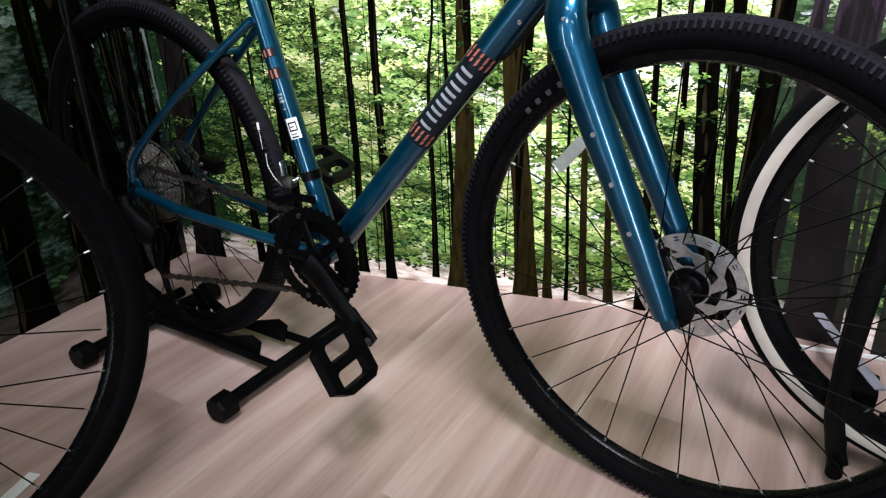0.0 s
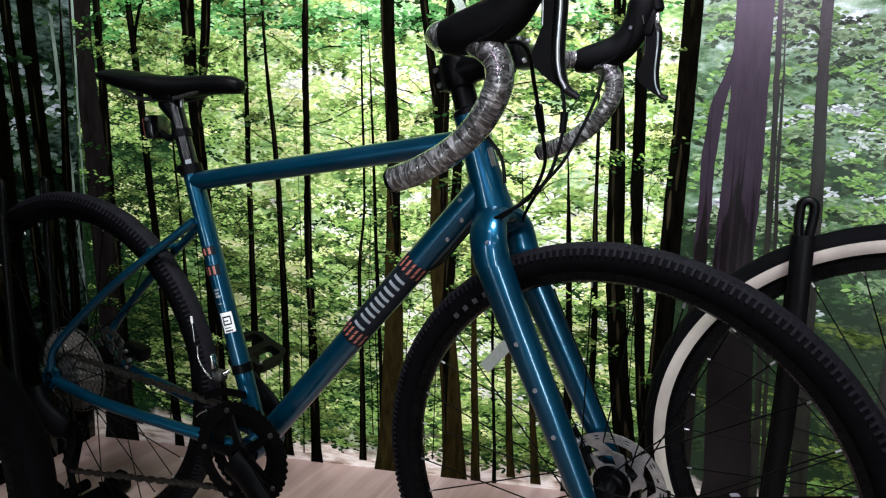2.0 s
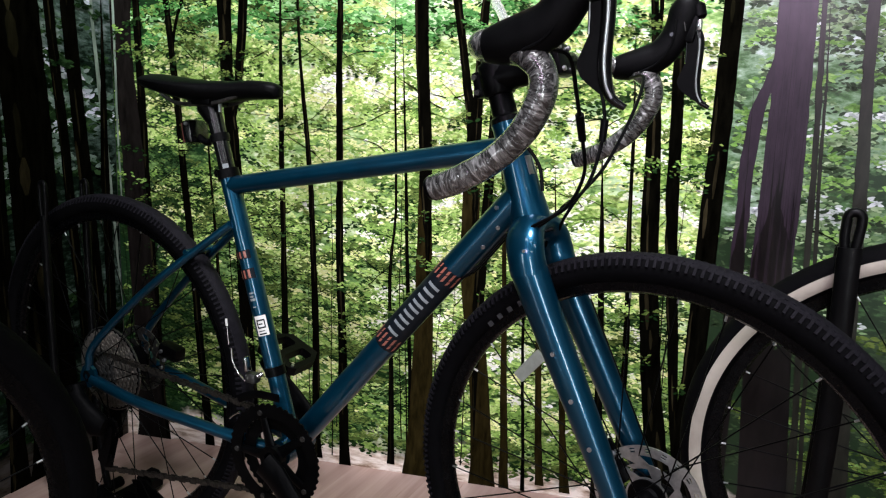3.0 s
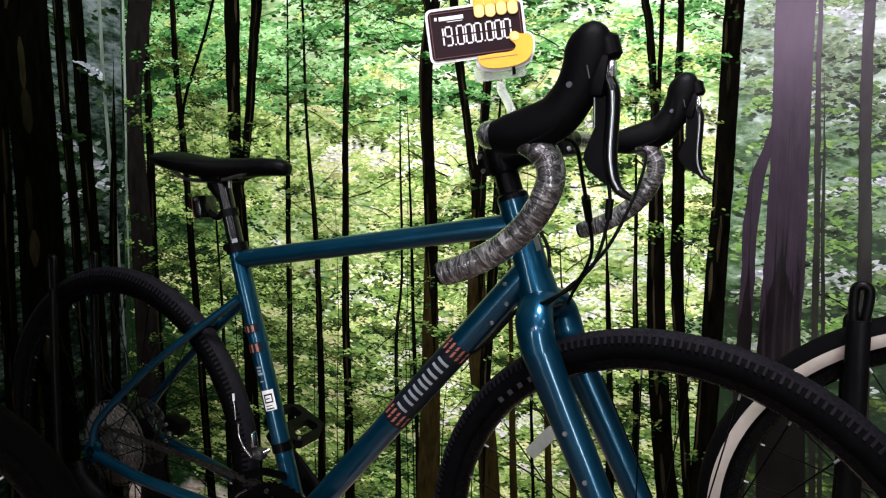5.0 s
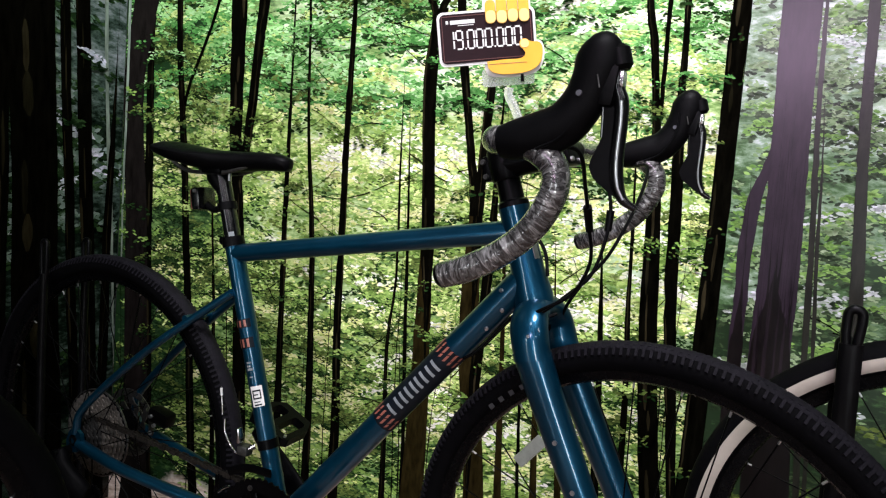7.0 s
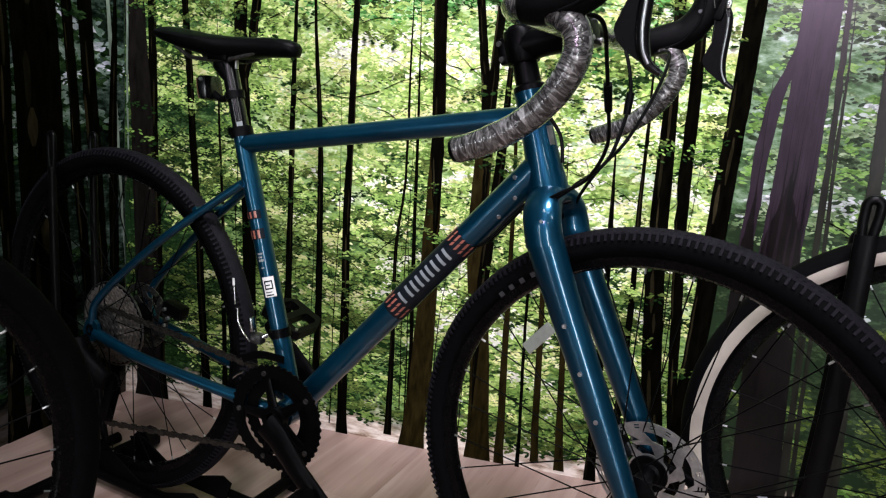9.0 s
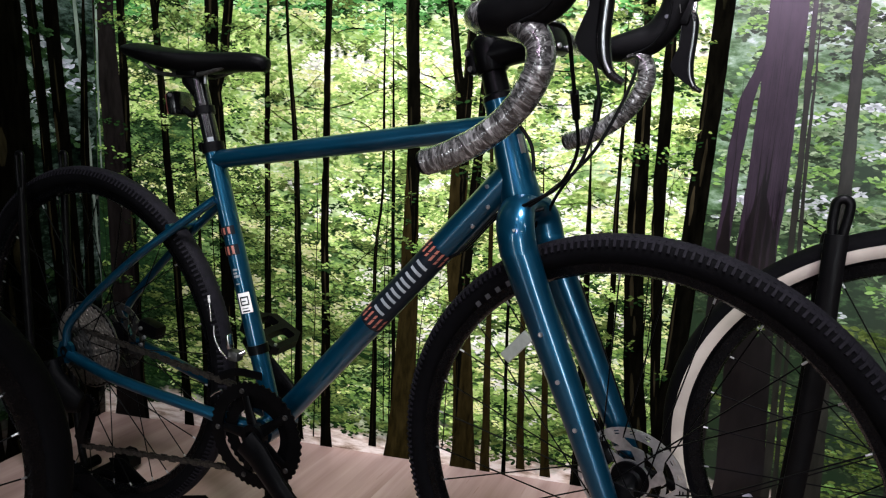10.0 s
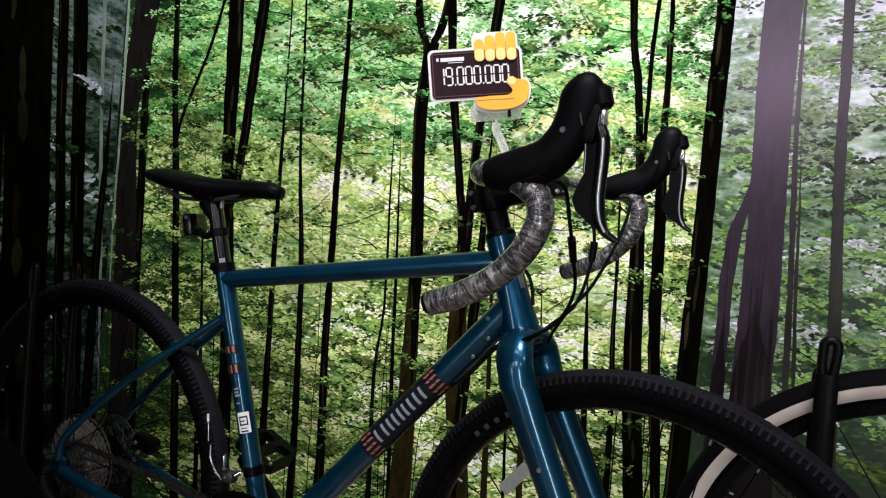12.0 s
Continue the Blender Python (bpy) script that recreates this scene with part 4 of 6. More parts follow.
# ---- wheels ----
def wheel(name, owner, m, radius, half, rim_in, label, spokes=32, tread=1.0, rotor=0.0, band=None, hub_half=0.05, lacing=0.0, steel=None):
    """A wheel turning round its y axis: rim with tyre, hub, spokes and, where given, a brake rotor on the +y side. tread: height of the knobs, 1 for new ones, 0 for a slick tyre."""
    rim_out = radius - 2 * half + 0.006
    rim = part(name, lathe([(rim_in, -0.004), (rim_in + 0.004, -0.010), (rim_out, -0.012), (rim_out, 0.012), (rim_in + 0.004, 0.010), (rim_in, 0.004)], 120), RIM, owner, label, m)
    c = radius - half
    prof = [(c + half * 1.0 * math.cos(a), half * math.sin(a)) for a in np.linspace(radians(-142), radians(142), 17)]
    prof = [(min(r, radius), y) for r, y in prof]
    part("tyre", lathe(prof, 140), RUBBER, rim, "black rubber tyre", flat_angle=60)
    if tread:
        bm = bmesh.new()
        for row, (ang, count, size) in enumerate(((-57, 228, (0.0036, 0.0094, 0.0046)), (57, 228, (0.0036, 0.0094, 0.0046)), (-36, 228, (0.0050, 0.0066, 0.0020)), (36, 228, (0.0050, 0.0066, 0.0020)),
                                                  (-20, 240, (0.0044, 0.0044, 0.0016)), (20, 240, (0.0044, 0.0044, 0.0016)), (-7, 240, (0.0046, 0.0040, 0.0014)), (7, 240, (0.0046, 0.0040, 0.0014)))):
            for k in range(count):
                a = 2 * math.pi * (k + 0.5 * (row % 2)) / count
                t = radians(ang)
                turn = Matrix.Rotation(-a, 4, "Y") @ Matrix.Translation((c, 0, 0)) @ Matrix.Rotation(t, 4, "Z") @ Matrix.Translation((half, 0, 0))
                bmesh.ops.create_cube(bm, size=1, matrix=turn @ Matrix.Diagonal((size[2] * tread, size[1] * 1.25, size[0] * 0.98, 1)))
        crown = [(c + (half + 0.0005) * math.cos(a), (half + 0.0005) * math.sin(a)) for a in np.linspace(radians(-45), radians(45), 9)]
        under = [(c + (half - 0.0010) * math.cos(a), (half - 0.0010) * math.sin(a)) for a in np.linspace(radians(45), radians(-45), 9)]
        part("tread_band", lathe(crown + under, 140), TREAD_LIT, rim, "rubber crown of the tyre, top light put into its grey")
        tagged(part("tread", bm, TREAD_LIT, rim, "rows of rubber tread knobs", smooth=False), kind="stuff")
    if band:
        arc = np.linspace(radians(band[0]), radians(band[1]), 9)
        out = [(c + (half + 0.0010) * math.cos(a), -(half + 0.0010) * math.sin(a)) for a in arc]
        back = [(c + (half - 0.0010) * math.cos(a), -(half - 0.0010) * math.sin(a)) for a in arc[::-1]]
        part("sidewall", lathe(out + back, 140), CREAM, rim, "cream white sidewall band")
    part("hub", lathe([(0.006, -hub_half - 0.012), (0.011, -hub_half - 0.010), (0.011, -hub_half + 0.008), (0.029, -hub_half + 0.012), (0.029, -hub_half + 0.016), (0.013, -hub_half + 0.024),
                             (0.013, hub_half - 0.024), (0.029, hub_half - 0.016), (0.029, hub_half - 0.012), (0.011, hub_half - 0.008), (0.011, hub_half + 0.010), (0.006, hub_half + 0.012)], 28), BLACK, rim)
    first = first_nipple = None
    for k in range(spokes):
        side = -1 if k % 2 else 1
        lean = 1 if (k // 2) % 2 else -1
        a1 = 2 * math.pi * k / spokes + lacing
        a0 = a1 + lean * radians(62)
        p0 = Vector((0.027 * math.cos(a0), side * (hub_half - 0.014), 0.027 * math.sin(a0)))
        p1 = Vector((rim_in * math.cos(a1), side * 0.003, rim_in * math.sin(a1)))
        d = p1 - p0
        turn = Matrix.Translation(p0) @ d.to_track_quat("Z", "Y").to_matrix().to_4x4() @ Matrix.Diagonal((1, 1, d.length, 1))
        if first is None:
            first = part("spoke", sweep([(0, 0, 0), (0, 0, 1)], 0.00105, 6, (1, 0, 0)), BLACK, rim, m=turn)
        else:
            repeat(first, turn, rim)
        turn2 = Matrix.Translation(p1) @ d.to_track_quat("Z", "Y").to_matrix().to_4x4()
        if first_nipple is None:
            first_nipple = part("nipple", sweep([(0, 0, -0.007), (0, 0, 0.002)], 0.0015, 6, (1, 0, 0)), STEEL, rim, "steel spoke nipple", turn2)
        else:
            repeat(first_nipple, turn2, rim)
    if rotor:
        brake_rotor(rim, rotor, hub_half - (0.004 if steel else 0.020), steel)
    return rim


def brake_rotor(rim, radius, y, steel):
    """A drilled braking ring on six broad curved arms, one sheet of steel with its openings cut through."""
    n = 120
    levels = [0.022, 0.0285, 0.0310, 0.0450, 0.0480, 0.0520, 0.0650, 0.0675, 0.0695, 0.0718, 0.0738, 0.0762, 0.0780, 0.0800]
    levels = [q * radius / 0.080 for q in levels]
    bm = bmesh.new()
    grid = []
    for q in levels:
        twist = 20.0 * min(max(0.0, q - levels[2]), levels[6] - levels[2])
        grid.append([bm.verts.new((q * math.cos(2 * math.pi * k / n + twist), y, q * math.sin(2 * math.pi * k / n + twist))) for k in range(n)])
    for j in range(len(levels) - 1):
        for k in range(n):
            if j == 2 and k % 20 < 12 or j == 5 and 4 <= k % 20 < 17 or j in (3, 4) and 9 <= k % 20 < 11:
                continue
            if j in (8, 10) and (k + 3 * j) % 6 < 2:
                continue
            bm.faces.new((grid[j][k], grid[j][(k + 1) % n], grid[j + 1][(k + 1) % n], grid[j + 1][k]))
    grown = bmesh.ops.extrude_face_region(bm, geom=list(bm.faces))
    bmesh.ops.translate(bm, vec=(0, 0.0018, 0), verts=[v for v in grown["geom"] if isinstance(v, bmesh.types.BMVert)])
    part("brake_rotor", bm, steel or STEEL, rim, "drilled steel disc brake rotor", smooth=False)
    part("rotor_carrier", lathe([(0.010, y - 0.002), (0.026, y - 0.002), (0.028, y + 0.003), (0.020, y + 0.006), (0.010, y + 0.006)], 36), BLACK, rim)


# ---- the bicycle ----
R = 0.3473
BB = Vector((0.4421, 0, 0.2874))
SEAT_DIR = Vector((-0.2863, 0, 0.9581))
CROWN = Vector((0.8522, 0, 0.7064))
STEER_X, STEER_Y, STEER_Z = Vector((0.9415, -0.1395, 0.3069)), Vector((0.1326, 0.9902, 0.0432)), Vector((-0.3099, 0, 0.9508))
STEER = axes(CROWN, STEER_X, STEER_Y, STEER_Z)
HEAD_X = Vector((0.9470, 0, 0.3211))
bike = thing("gravel_bicycle", "teal blue drop-bar gravel bicycle held in a floor stand", "bicycle")


def tube(name, a, b, ra, rb, mat=PAINT, owner=None, n=20, label="", side=(0, 1, 0)):
    a, b = Vector(a), Vector(b)
    steps = 8
    pts = [a.lerp(b, i / steps) for i in range(steps + 1)]
    rad = []
    for i in range(steps + 1):
        t = i / steps
        if isinstance(ra, tuple):
            rad.append((ra[0] + (rb[0] - ra[0]) * t, ra[1] + (rb[1] - ra[1]) * t))
        else:
            rad.append(ra + (rb - ra) * t)
    return part(name, sweep(pts, rad, n, side), mat, owner or bike, label)


SEAT_TOP = BB + SEAT_DIR * 0.480
HEAD_LOW, HEAD_TOP = CROWN + STEER_Z * 0.012, CROWN + STEER_Z * 0.1504
TT0, TT1 = Vector((0.306, 0, 0.7310)), Vector((0.817, 0, 0.8165))
DT1 = CROWN + STEER_Z * 0.0533
seat_tube = tube("seat_tube", BB, SEAT_TOP, 0.0158, 0.0158)
top_tube = tube("top_tube", TT0, TT1, 0.0155, 0.0165)
down_tube = tube("down_tube", BB, DT1, 0.0205, 0.0215)
head_tube = part("head_tube", sweep([HEAD_LOW, HEAD_LOW + STEER_Z * 0.012, HEAD_LOW + STEER_Z * 0.05, HEAD_LOW + STEER_Z * 0.10, HEAD_TOP - STEER_Z * 0.008, HEAD_TOP], [0.0275, 0.0275, 0.0235, 0.0215, 0.0215, 0.0225], 24), PAINT, bike)
part("head_badge", block((0.0025, 0.0095, 0.026), HEAD_LOW + STEER_Z * 0.074 + HEAD_X * 0.0195 + Vector((0, -0.0095, 0)), axes((0, 0, 0), HEAD_X, (0, 1, 0), STEER_Z) @ Matrix.Rotation(radians(-26), 4, "Z"), 0.0008), STEEL, head_tube, "pale metal head badge")
part("headset_cup", sweep([HEAD_TOP, HEAD_TOP + STEER_Z * 0.007, HEAD_TOP + STEER_Z * 0.010], [0.0225, 0.0215, 0.018], 24), BLACK, bike)
part("bottom_bracket_shell", sweep([BB + Vector((0, -0.036, 0)), BB + Vector((0, 0.036, 0))], [0.0225, 0.0225], 24, (1, 0, 0)), PAINT, bike)
for sgn in (-1, 1):
    drop = Vector((0, sgn * 0.064, R))
    pts = curve_through([BB + Vector((-0.012, sgn * 0.026, -0.004)), BB + Vector((-0.09, sgn * 0.036, 0.006)), Vector((0.14, sgn * 0.060, R - 0.028)), drop + Vector((0.012, 0, -0.004))], 6)
    part("chain_stay", sweep(pts, [(0.0100, 0.0135)] * 7 + [(0.0095, 0.0105)] * (len(pts) - 7), 14), PAINT, bike)
    top = BB + SEAT_DIR * 0.395
    pts = curve_through([top + Vector((-0.010, sgn * 0.013, 0)), Vector((0.155, sgn * 0.043, 0.541)), Vector((0.022, sgn * 0.061, 0.416)), drop + Vector((0.002, 0, 0.014))], 7)
    part("seat_stay", sweep(pts, 0.0074, 12), PAINT, bike)
    part("dropout", plate([(-0.018, -0.026), (0.012, -0.020), (0.026, -0.006), (0.020, 0.016), (0.004, 0.026), (-0.010, 0.018), (-0.018, 0)], 0.007, Matrix.Translation((0, drop.y - 0.0035, R))), PAINT, bike, smooth=False)
part("stay_bridge", sweep([Vector((0.232, -0.033, 0.610)), Vector((0.232, 0.033, 0.610))], [0.006, 0.006], 10, (1, 0, 0)), PAINT, bike)


def tube_decal(name, owner, a, b, radius, t0, t1, ang0, ang1, mat, label="", skew=0.0):
    """A thin printed patch wrapped on a tube from a to b: from t0 to t1 metres along it and ang0 to ang1 degrees round it (0 faces -y)."""
    a, b = Vector(a), Vector(b)
    d = (b - a).normalized()
    x = Vector((0, -1, 0))
    z = d.cross(x)
    bm = bmesh.new()
    n, r = 6, radius + 0.0007
    lo, hi = [], []
    for i in range(n + 1):
        g = radians(ang0 + (ang1 - ang0) * i / n)
        off = x * (r * math.cos(g)) + z * (r * math.sin(g))
        s = skew * i / n
        lo.append(bm.verts.new(a + d * (t0 + s) + off))
        hi.append(bm.verts.new(a + d * (t1 + s) + off))
    for i in range(n):
        bm.faces.new((lo[i], lo[i + 1], hi[i + 1], hi[i]))
    return part(name, bm, mat, owner, label)


DT_LO, DT_HI = 0.3000, 0.4473            # the striped bands on the down tube
tube_decal("logo_ground", down_tube, BB, DT1, 0.0212, DT_LO + 0.012, DT_HI - 0.012, -75, 75, INK, "black logo ground")
for at in (DT_LO, DT_HI):
    tube_decal("striped_band", down_tube, BB, DT1, 0.0213, at - 0.012, at + 0.012, -80, 80, INK, "dark band with orange dashes")
    for row in range(6):
        g = -64 + row * 23
        for u0, u1 in (((-0.0105, 0.001), (0.003, 0.0105)) if row % 2 else ((-0.0105, -0.004), (-0.002, 0.0105))):
            tube_decal("dash", down_tube, BB, DT1, 0.0218, at + u0, at + u1, g, g + 9, ORANGE, skew=0.003)
    tube_decal("black_edge", down_tube, BB, DT1, 0.0211, at - 0.0145, at - 0.012, -80, 80, INK)
for k in range(5):
    wide = (0.021, 0.017, 0.016, 0.006, 0.018)[k]
    t = DT_LO + 0.018 + sum((0.021, 0.017, 0.016, 0.006, 0.018)[:k]) + 0.0075 * k
    for u in ((0.0,) if wide < 0.01 else (0.0, wide - 0.0050)):
        tube_decal("logo_bar", down_tube, BB, DT1, 0.0219, t + u, t + u + 0.0050, -27, 27, LETTERING)
# seat tube marks
for t0, t1 in ((0.335, 0.350), (0.300, 0.318)):
    tube_decal("striped_band", seat_tube, BB, SEAT_TOP, 0.0158, t0, t1, -60, 60, INK)
    for k in range(3):
        tube_decal("dash", seat_tube, BB, SEAT_TOP, 0.0163, t0 + 0.002, t1 - 0.002, -40 + 30 * k, -26 + 30 * k, ORANGE)
tube_decal("sticker", seat_tube, BB, SEAT_TOP, 0.0160, 0.200, 0.235, -8, 62, WHITE, "white certification sticker")
for t0, t1, g0, g1 in ((0.2130, 0.2155, 2, 50), (0.2260, 0.2285, 2, 50), (0.2195, 0.2215, 10, 34), (0.2130, 0.2285, 2, 9), (0.2130, 0.2285, 44, 50), (0.2020, 0.2045, 4, 46), (0.2075, 0.2090, 4, 40)):
    tube_decal("sticker_mark", seat_tube, BB, SEAT_TOP, 0.0165, t0, t1, g0, g1, INK)
for t0, t1, g0, g1 in ((0.262, 0.266, -5, 28), (0.268, 0.271, -5, 20), (0.274, 0.277, -5, 26), (0.250, 0.252, 0, 22)):
    tube_decal("size_mark", seat_tube, BB, SEAT_TOP, 0.0163, t0, t1, g0, g1, LETTERING)
# bolts
for t, g in ((0.52, 38), (0.556, 30), (0.575, -25)):
    d = (DT1 - BB).normalized()
    off = Vector((0, -1, 0)) * (0.0215 * math.cos(radians(g))) + d.cross(Vector((0, -1, 0))) * (0.0215 * math.sin(radians(g)))
    part("boss_bolt", sweep([BB + d * t + off * 0.96, BB + d * t + off * 1.10], [0.0032, 0.0026], 10, (1, 0, 0)), STEEL, down_tube)

# saddle and post
POST_TOP = SEAT_TOP + SEAT_DIR * 0.125
part("seat_clamp", sweep([SEAT_TOP - SEAT_DIR * 0.004, SEAT_TOP + SEAT_DIR * 0.012], [0.0192, 0.0188], 20), BLACK, bike)
part("clamp_bolt", sweep([SEAT_TOP + Vector((-0.018, -0.010, 0.004)), SEAT_TOP + Vector((-0.018, 0.010, 0.004))], [0.007, 0.007], 12, (1, 0, 0)), BLACK, bike)
part("seat_post", sweep([SEAT_TOP - SEAT_DIR * 0.01, POST_TOP], [0.0136, 0.0136], 20), GLOSS_BLACK, bike)
for t0, t1, g0, g1 in ((0.012, 0.020, 18, 56),):
    tube_decal("post_mark", bike, SEAT_TOP, POST_TOP, 0.0137, t0, t1, g0, g1, LETTERING)
part("reflector_clamp", sweep([SEAT_TOP + SEAT_DIR * 0.060, SEAT_TOP + SEAT_DIR * 0.073], [0.0165, 0.0165], 18), PLASTIC, bike)
arm = part("reflector_arm", sweep(curve_through([SEAT_TOP + SEAT_DIR * 0.066 + Vector((-0.012, 0, 0)), SEAT_TOP + SEAT_DIR * 0.058 + Vector((-0.032, 0, 0)), SEAT_TOP + SEAT_DIR * 0.066 + Vector((-0.052, 0, 0.004))], 5), 0.006, 10), PLASTIC, bike)
shell = part("rear_reflector", block((0.022, 0.044, 0.043), SEAT_TOP + SEAT_DIR * 0.076 + Vector((-0.054, 0, 0)), Matrix.Rotation(radians(-10), 4, "Y"), 0.0105), GLOSS_BLACK, arm)
part("lens", block((0.004, 0.038, 0.034), SEAT_TOP + SEAT_DIR * 0.076 + Vector((-0.0640, 0, -0.002)), Matrix.Rotation(radians(-10), 4, "Y"), 0.0015), MAROON, arm, "dark red reflector lens")
part("shell_screw", sweep([SEAT_TOP + SEAT_DIR * 0.090 + Vector((-0.050, -0.0205, 0)), SEAT_TOP + SEAT_DIR * 0.090 + Vector((-0.050, -0.0235, 0))], [0.0034, 0.0028], 10, (1, 0, 0)), STEEL, arm)


def saddle_body():
    """A shell swept from tail to nose, wide and flat behind, narrow in front."""
    rows = [(0.106, 0.9175, 0.046, 0.010), (0.125, 0.9190, 0.064, 0.014), (0.165, 0.9150, 0.071, 0.017), (0.21, 0.9100, 0.062, 0.019), (0.26, 0.9070, 0.042, 0.020),
            (0.31, 0.9070, 0.027, 0.020), (0.36, 0.9080, 0.021, 0.018), (0.40, 0.9060, 0.019, 0.016), (0.418, 0.9010, 0.014, 0.012), (0.424, 0.8970, 0.006, 0.006)]
    rows = [(x, z, a, b * (1.25 if x < 0.3 else 1.1)) for x, z, a, b in rows]
    rows = [(0.416 - (0.424 - x) * 0.84, z - 0.001, a, b) for x, z, a, b in rows]
    bm = bmesh.new()
    n, rings = 22, []
    for x, top, half, deep in rows:
        ring = []
        for k in range(n):
            a = 2 * math.pi * k / n
            y = half * math.copysign(abs(math.cos(a)) ** 0.75, math.cos(a))
            s = math.sin(a)
            z = top - 0.006 - 0.35 * half * (abs(y) / max(half, 1e-4)) ** 2 * 0.35 + (0.006 * s if s > 0 else deep * 1.25 * s)
            ring.append(bm.verts.new((x, y, z)))
        rings.append(ring)
    for r0, r1 in zip(rings, rings[1:]):
        for k in range(n):
            bm.faces.new((r0[k], r0[(k + 1) % n], r1[(k + 1) % n], r1[k]))
    bm.faces.new(rings[0][::-1])
    bm.faces.new(rings[-1])
    return bm


saddle = part("saddle", saddle_body(), LEATHER, bike, "black padded saddle")
for sgn in (-1, 1):
    part("rail", sweep(curve_through([(0.172, sgn * 0.030, 0.892), (0.190, sgn * 0.024, 0.876), (0.220, sgn * 0.021, 0.867), (0.292, sgn * 0.020, 0.869), (0.352, sgn * 0.014, 0.885)], 5), 0.0036, 8), DARK_STEEL, saddle, "dark steel saddle rail")
part("rail_clamp", block((0.042, 0.056, 0.016), POST_TOP + Vector((0, 0, 0.006)), None, 0.004), BLACK, bike)
for x in (-0.026, 0.022):
    part("rail_bolt", sweep([POST_TOP + Vector((x, -0.004, -0.012)), POST_TOP + Vector((x, -0.004, 0.012))], [0.0032, 0.0032], 8, (1, 0, 0)), STEEL, bike)
part("clamp_head", sweep([POST_TOP - SEAT_DIR * 0.03, POST_TOP + Vector((-0.012, 0, -0.006)), POST_TOP + Vector((-0.014, 0, 0.004))], [0.0137, 0.017, 0.016], 16), BLACK, bike)

# rear wheel and drive
# dark steel on this rotor stands in for the dimness at the rear
wheel("rear_wheel", bike, Matrix.Translation((0, 0, R)), R, 0.0200, 0.296, "black rear wheel with knobbly tyre", tread=0.4, rotor=0.070, hub_half=0.058, lacing=0.12, steel=DARK_STEEL)
cassette = part("cassette", lathe([(0.010, -0.050), (0.018, -0.050), (0.018, -0.020), (0.010, -0.020)], 24), BLACK, bike, "steel cassette of stepped sprockets", Matrix.Translation((0, 0, R)))


def toothed(radius, teeth, thick, y, inner, bm=None):
    bm = bm or bmesh.new()
    n = teeth * 4
    ring = []
    for k in range(n):
        a = 2 * math.pi * k / n
        r = radius + (0.0015 if k % 4 in (1, 2) else -0.0012)
        ring.append([bm.verts.new((q * math.cos(a), yy, q * math.sin(a))) for q, yy in ((inner, y), (r, y), (r, y + thick), (inner, y + thick))])
    for k in range(n):
        a, b = ring[k], ring[(k + 1) % n]
        for j in range(4):
            bm.faces.new((a[j], a[(j + 1) % 4], b[(j + 1) % 4], b[j]))
    return bm


for k in range(10):
    part("sprocket", toothed(0.024 + 0.0062 * k, 11 + 3 * k, 0.0018, -0.0525 + 0.0036 * k, 0.016 if k < 4 else 0.0062 * k), SPROCKET if k > 3 else DARK_STEEL, cassette, smooth=False)
guard = part("spoke_protector", lathe([(0.030, -0.0165), (0.082, -0.0180), (0.084, -0.0165), (0.082, -0.0150), (0.030, -0.0150)], 72), PLASTIC, cassette, "dark plastic spoke protector disc")
part("protector_rim", lathe([(0.0840, -0.0185), (0.0862, -0.0175), (0.0862, -0.0155), (0.0840, -0.0150)], 72), DARK_STEEL, guard, "bright rim of the disc")
PLATES = Matrix.Translation(BB)
cranks = part("crank_spider", lathe([(0.012, -0.060), (0.022, -0.060), (0.022, -0.044), (0.012, -0.044)], 28), BLACK, bike, "black double crankset", PLATES)
for radius, teeth, y in ((0.0920, 46, -0.0520), (0.0690, 34, -0.0445)):
    part("chainring", toothed(radius, teeth, 0.0026, y, radius - 0.023), BLACK, cranks, smooth=False)
CRANK_AT = radians(-34)
PEDAL_TURN = {-1: radians(-60), 1: radians(-25)}
for k in range(5):
    a = CRANK_AT + 2 * math.pi * (k + 0.0) / 5
    part("spider_arm", sweep([(0.015 * math.cos(a), -0.050, 0.015 * math.sin(a)), (0.050 * math.cos(a), -0.049, 0.050 * math.sin(a)), (0.083 * math.cos(a), -0.047, 0.083 * math.sin(a))], [(0.005, 0.011), (0.004, 0.008), (0.003, 0.007)], 10), BLACK, cranks)
    b = a + 0.35
    part("ring_bolt", sweep([(0.078 * math.cos(a), -0.0545, 0.078 * math.sin(a)), (0.078 * math.cos(a), -0.050, 0.078 * math.sin(a))], [0.0042, 0.0048], 10, (1, 0, 0)), DARK_STEEL, cranks)


def pedal(owner, m):
    """A flat platform pedal with two openings: body frame, axle and corner bolts. x runs fore and aft, y outwards."""
    flat = Matrix(((1, 0, 0, 0), (0, 0, 1, 0), (0, 1, 0, -0.009), (0, 0, 0, 1)))
    edge = [(-0.040, 0.0), (0.040, 0.0), (0.050, 0.012), (0.050, 0.070), (0.034, 0.098), (-0.034, 0.098), (-0.050, 0.070), (-0.050, 0.012)]
    bm = pierced(edge, [rounded(-0.037, 0.017, -0.008, 0.080, 0.007, 3), rounded(0.008, 0.017, 0.037, 0.080, 0.007, 3)], 0.018, flat)
    body = part("pedal", bm, PLASTIC, owner, "black plastic platform pedal", m, smooth=False)
    part("axle", sweep([(0, -0.020, 0), (0, 0.085, 0)], [0.007, 0.006], 12, (1, 0, 0)), DARK_STEEL, body)
    for x in (-0.040, 0.040):
        part("pin", sweep([(x, 0.010, 0.009), (x, 0.010, 0.013)], [0.003, 0.003], 8, (1, 0, 0)), STEEL, body)
    return body


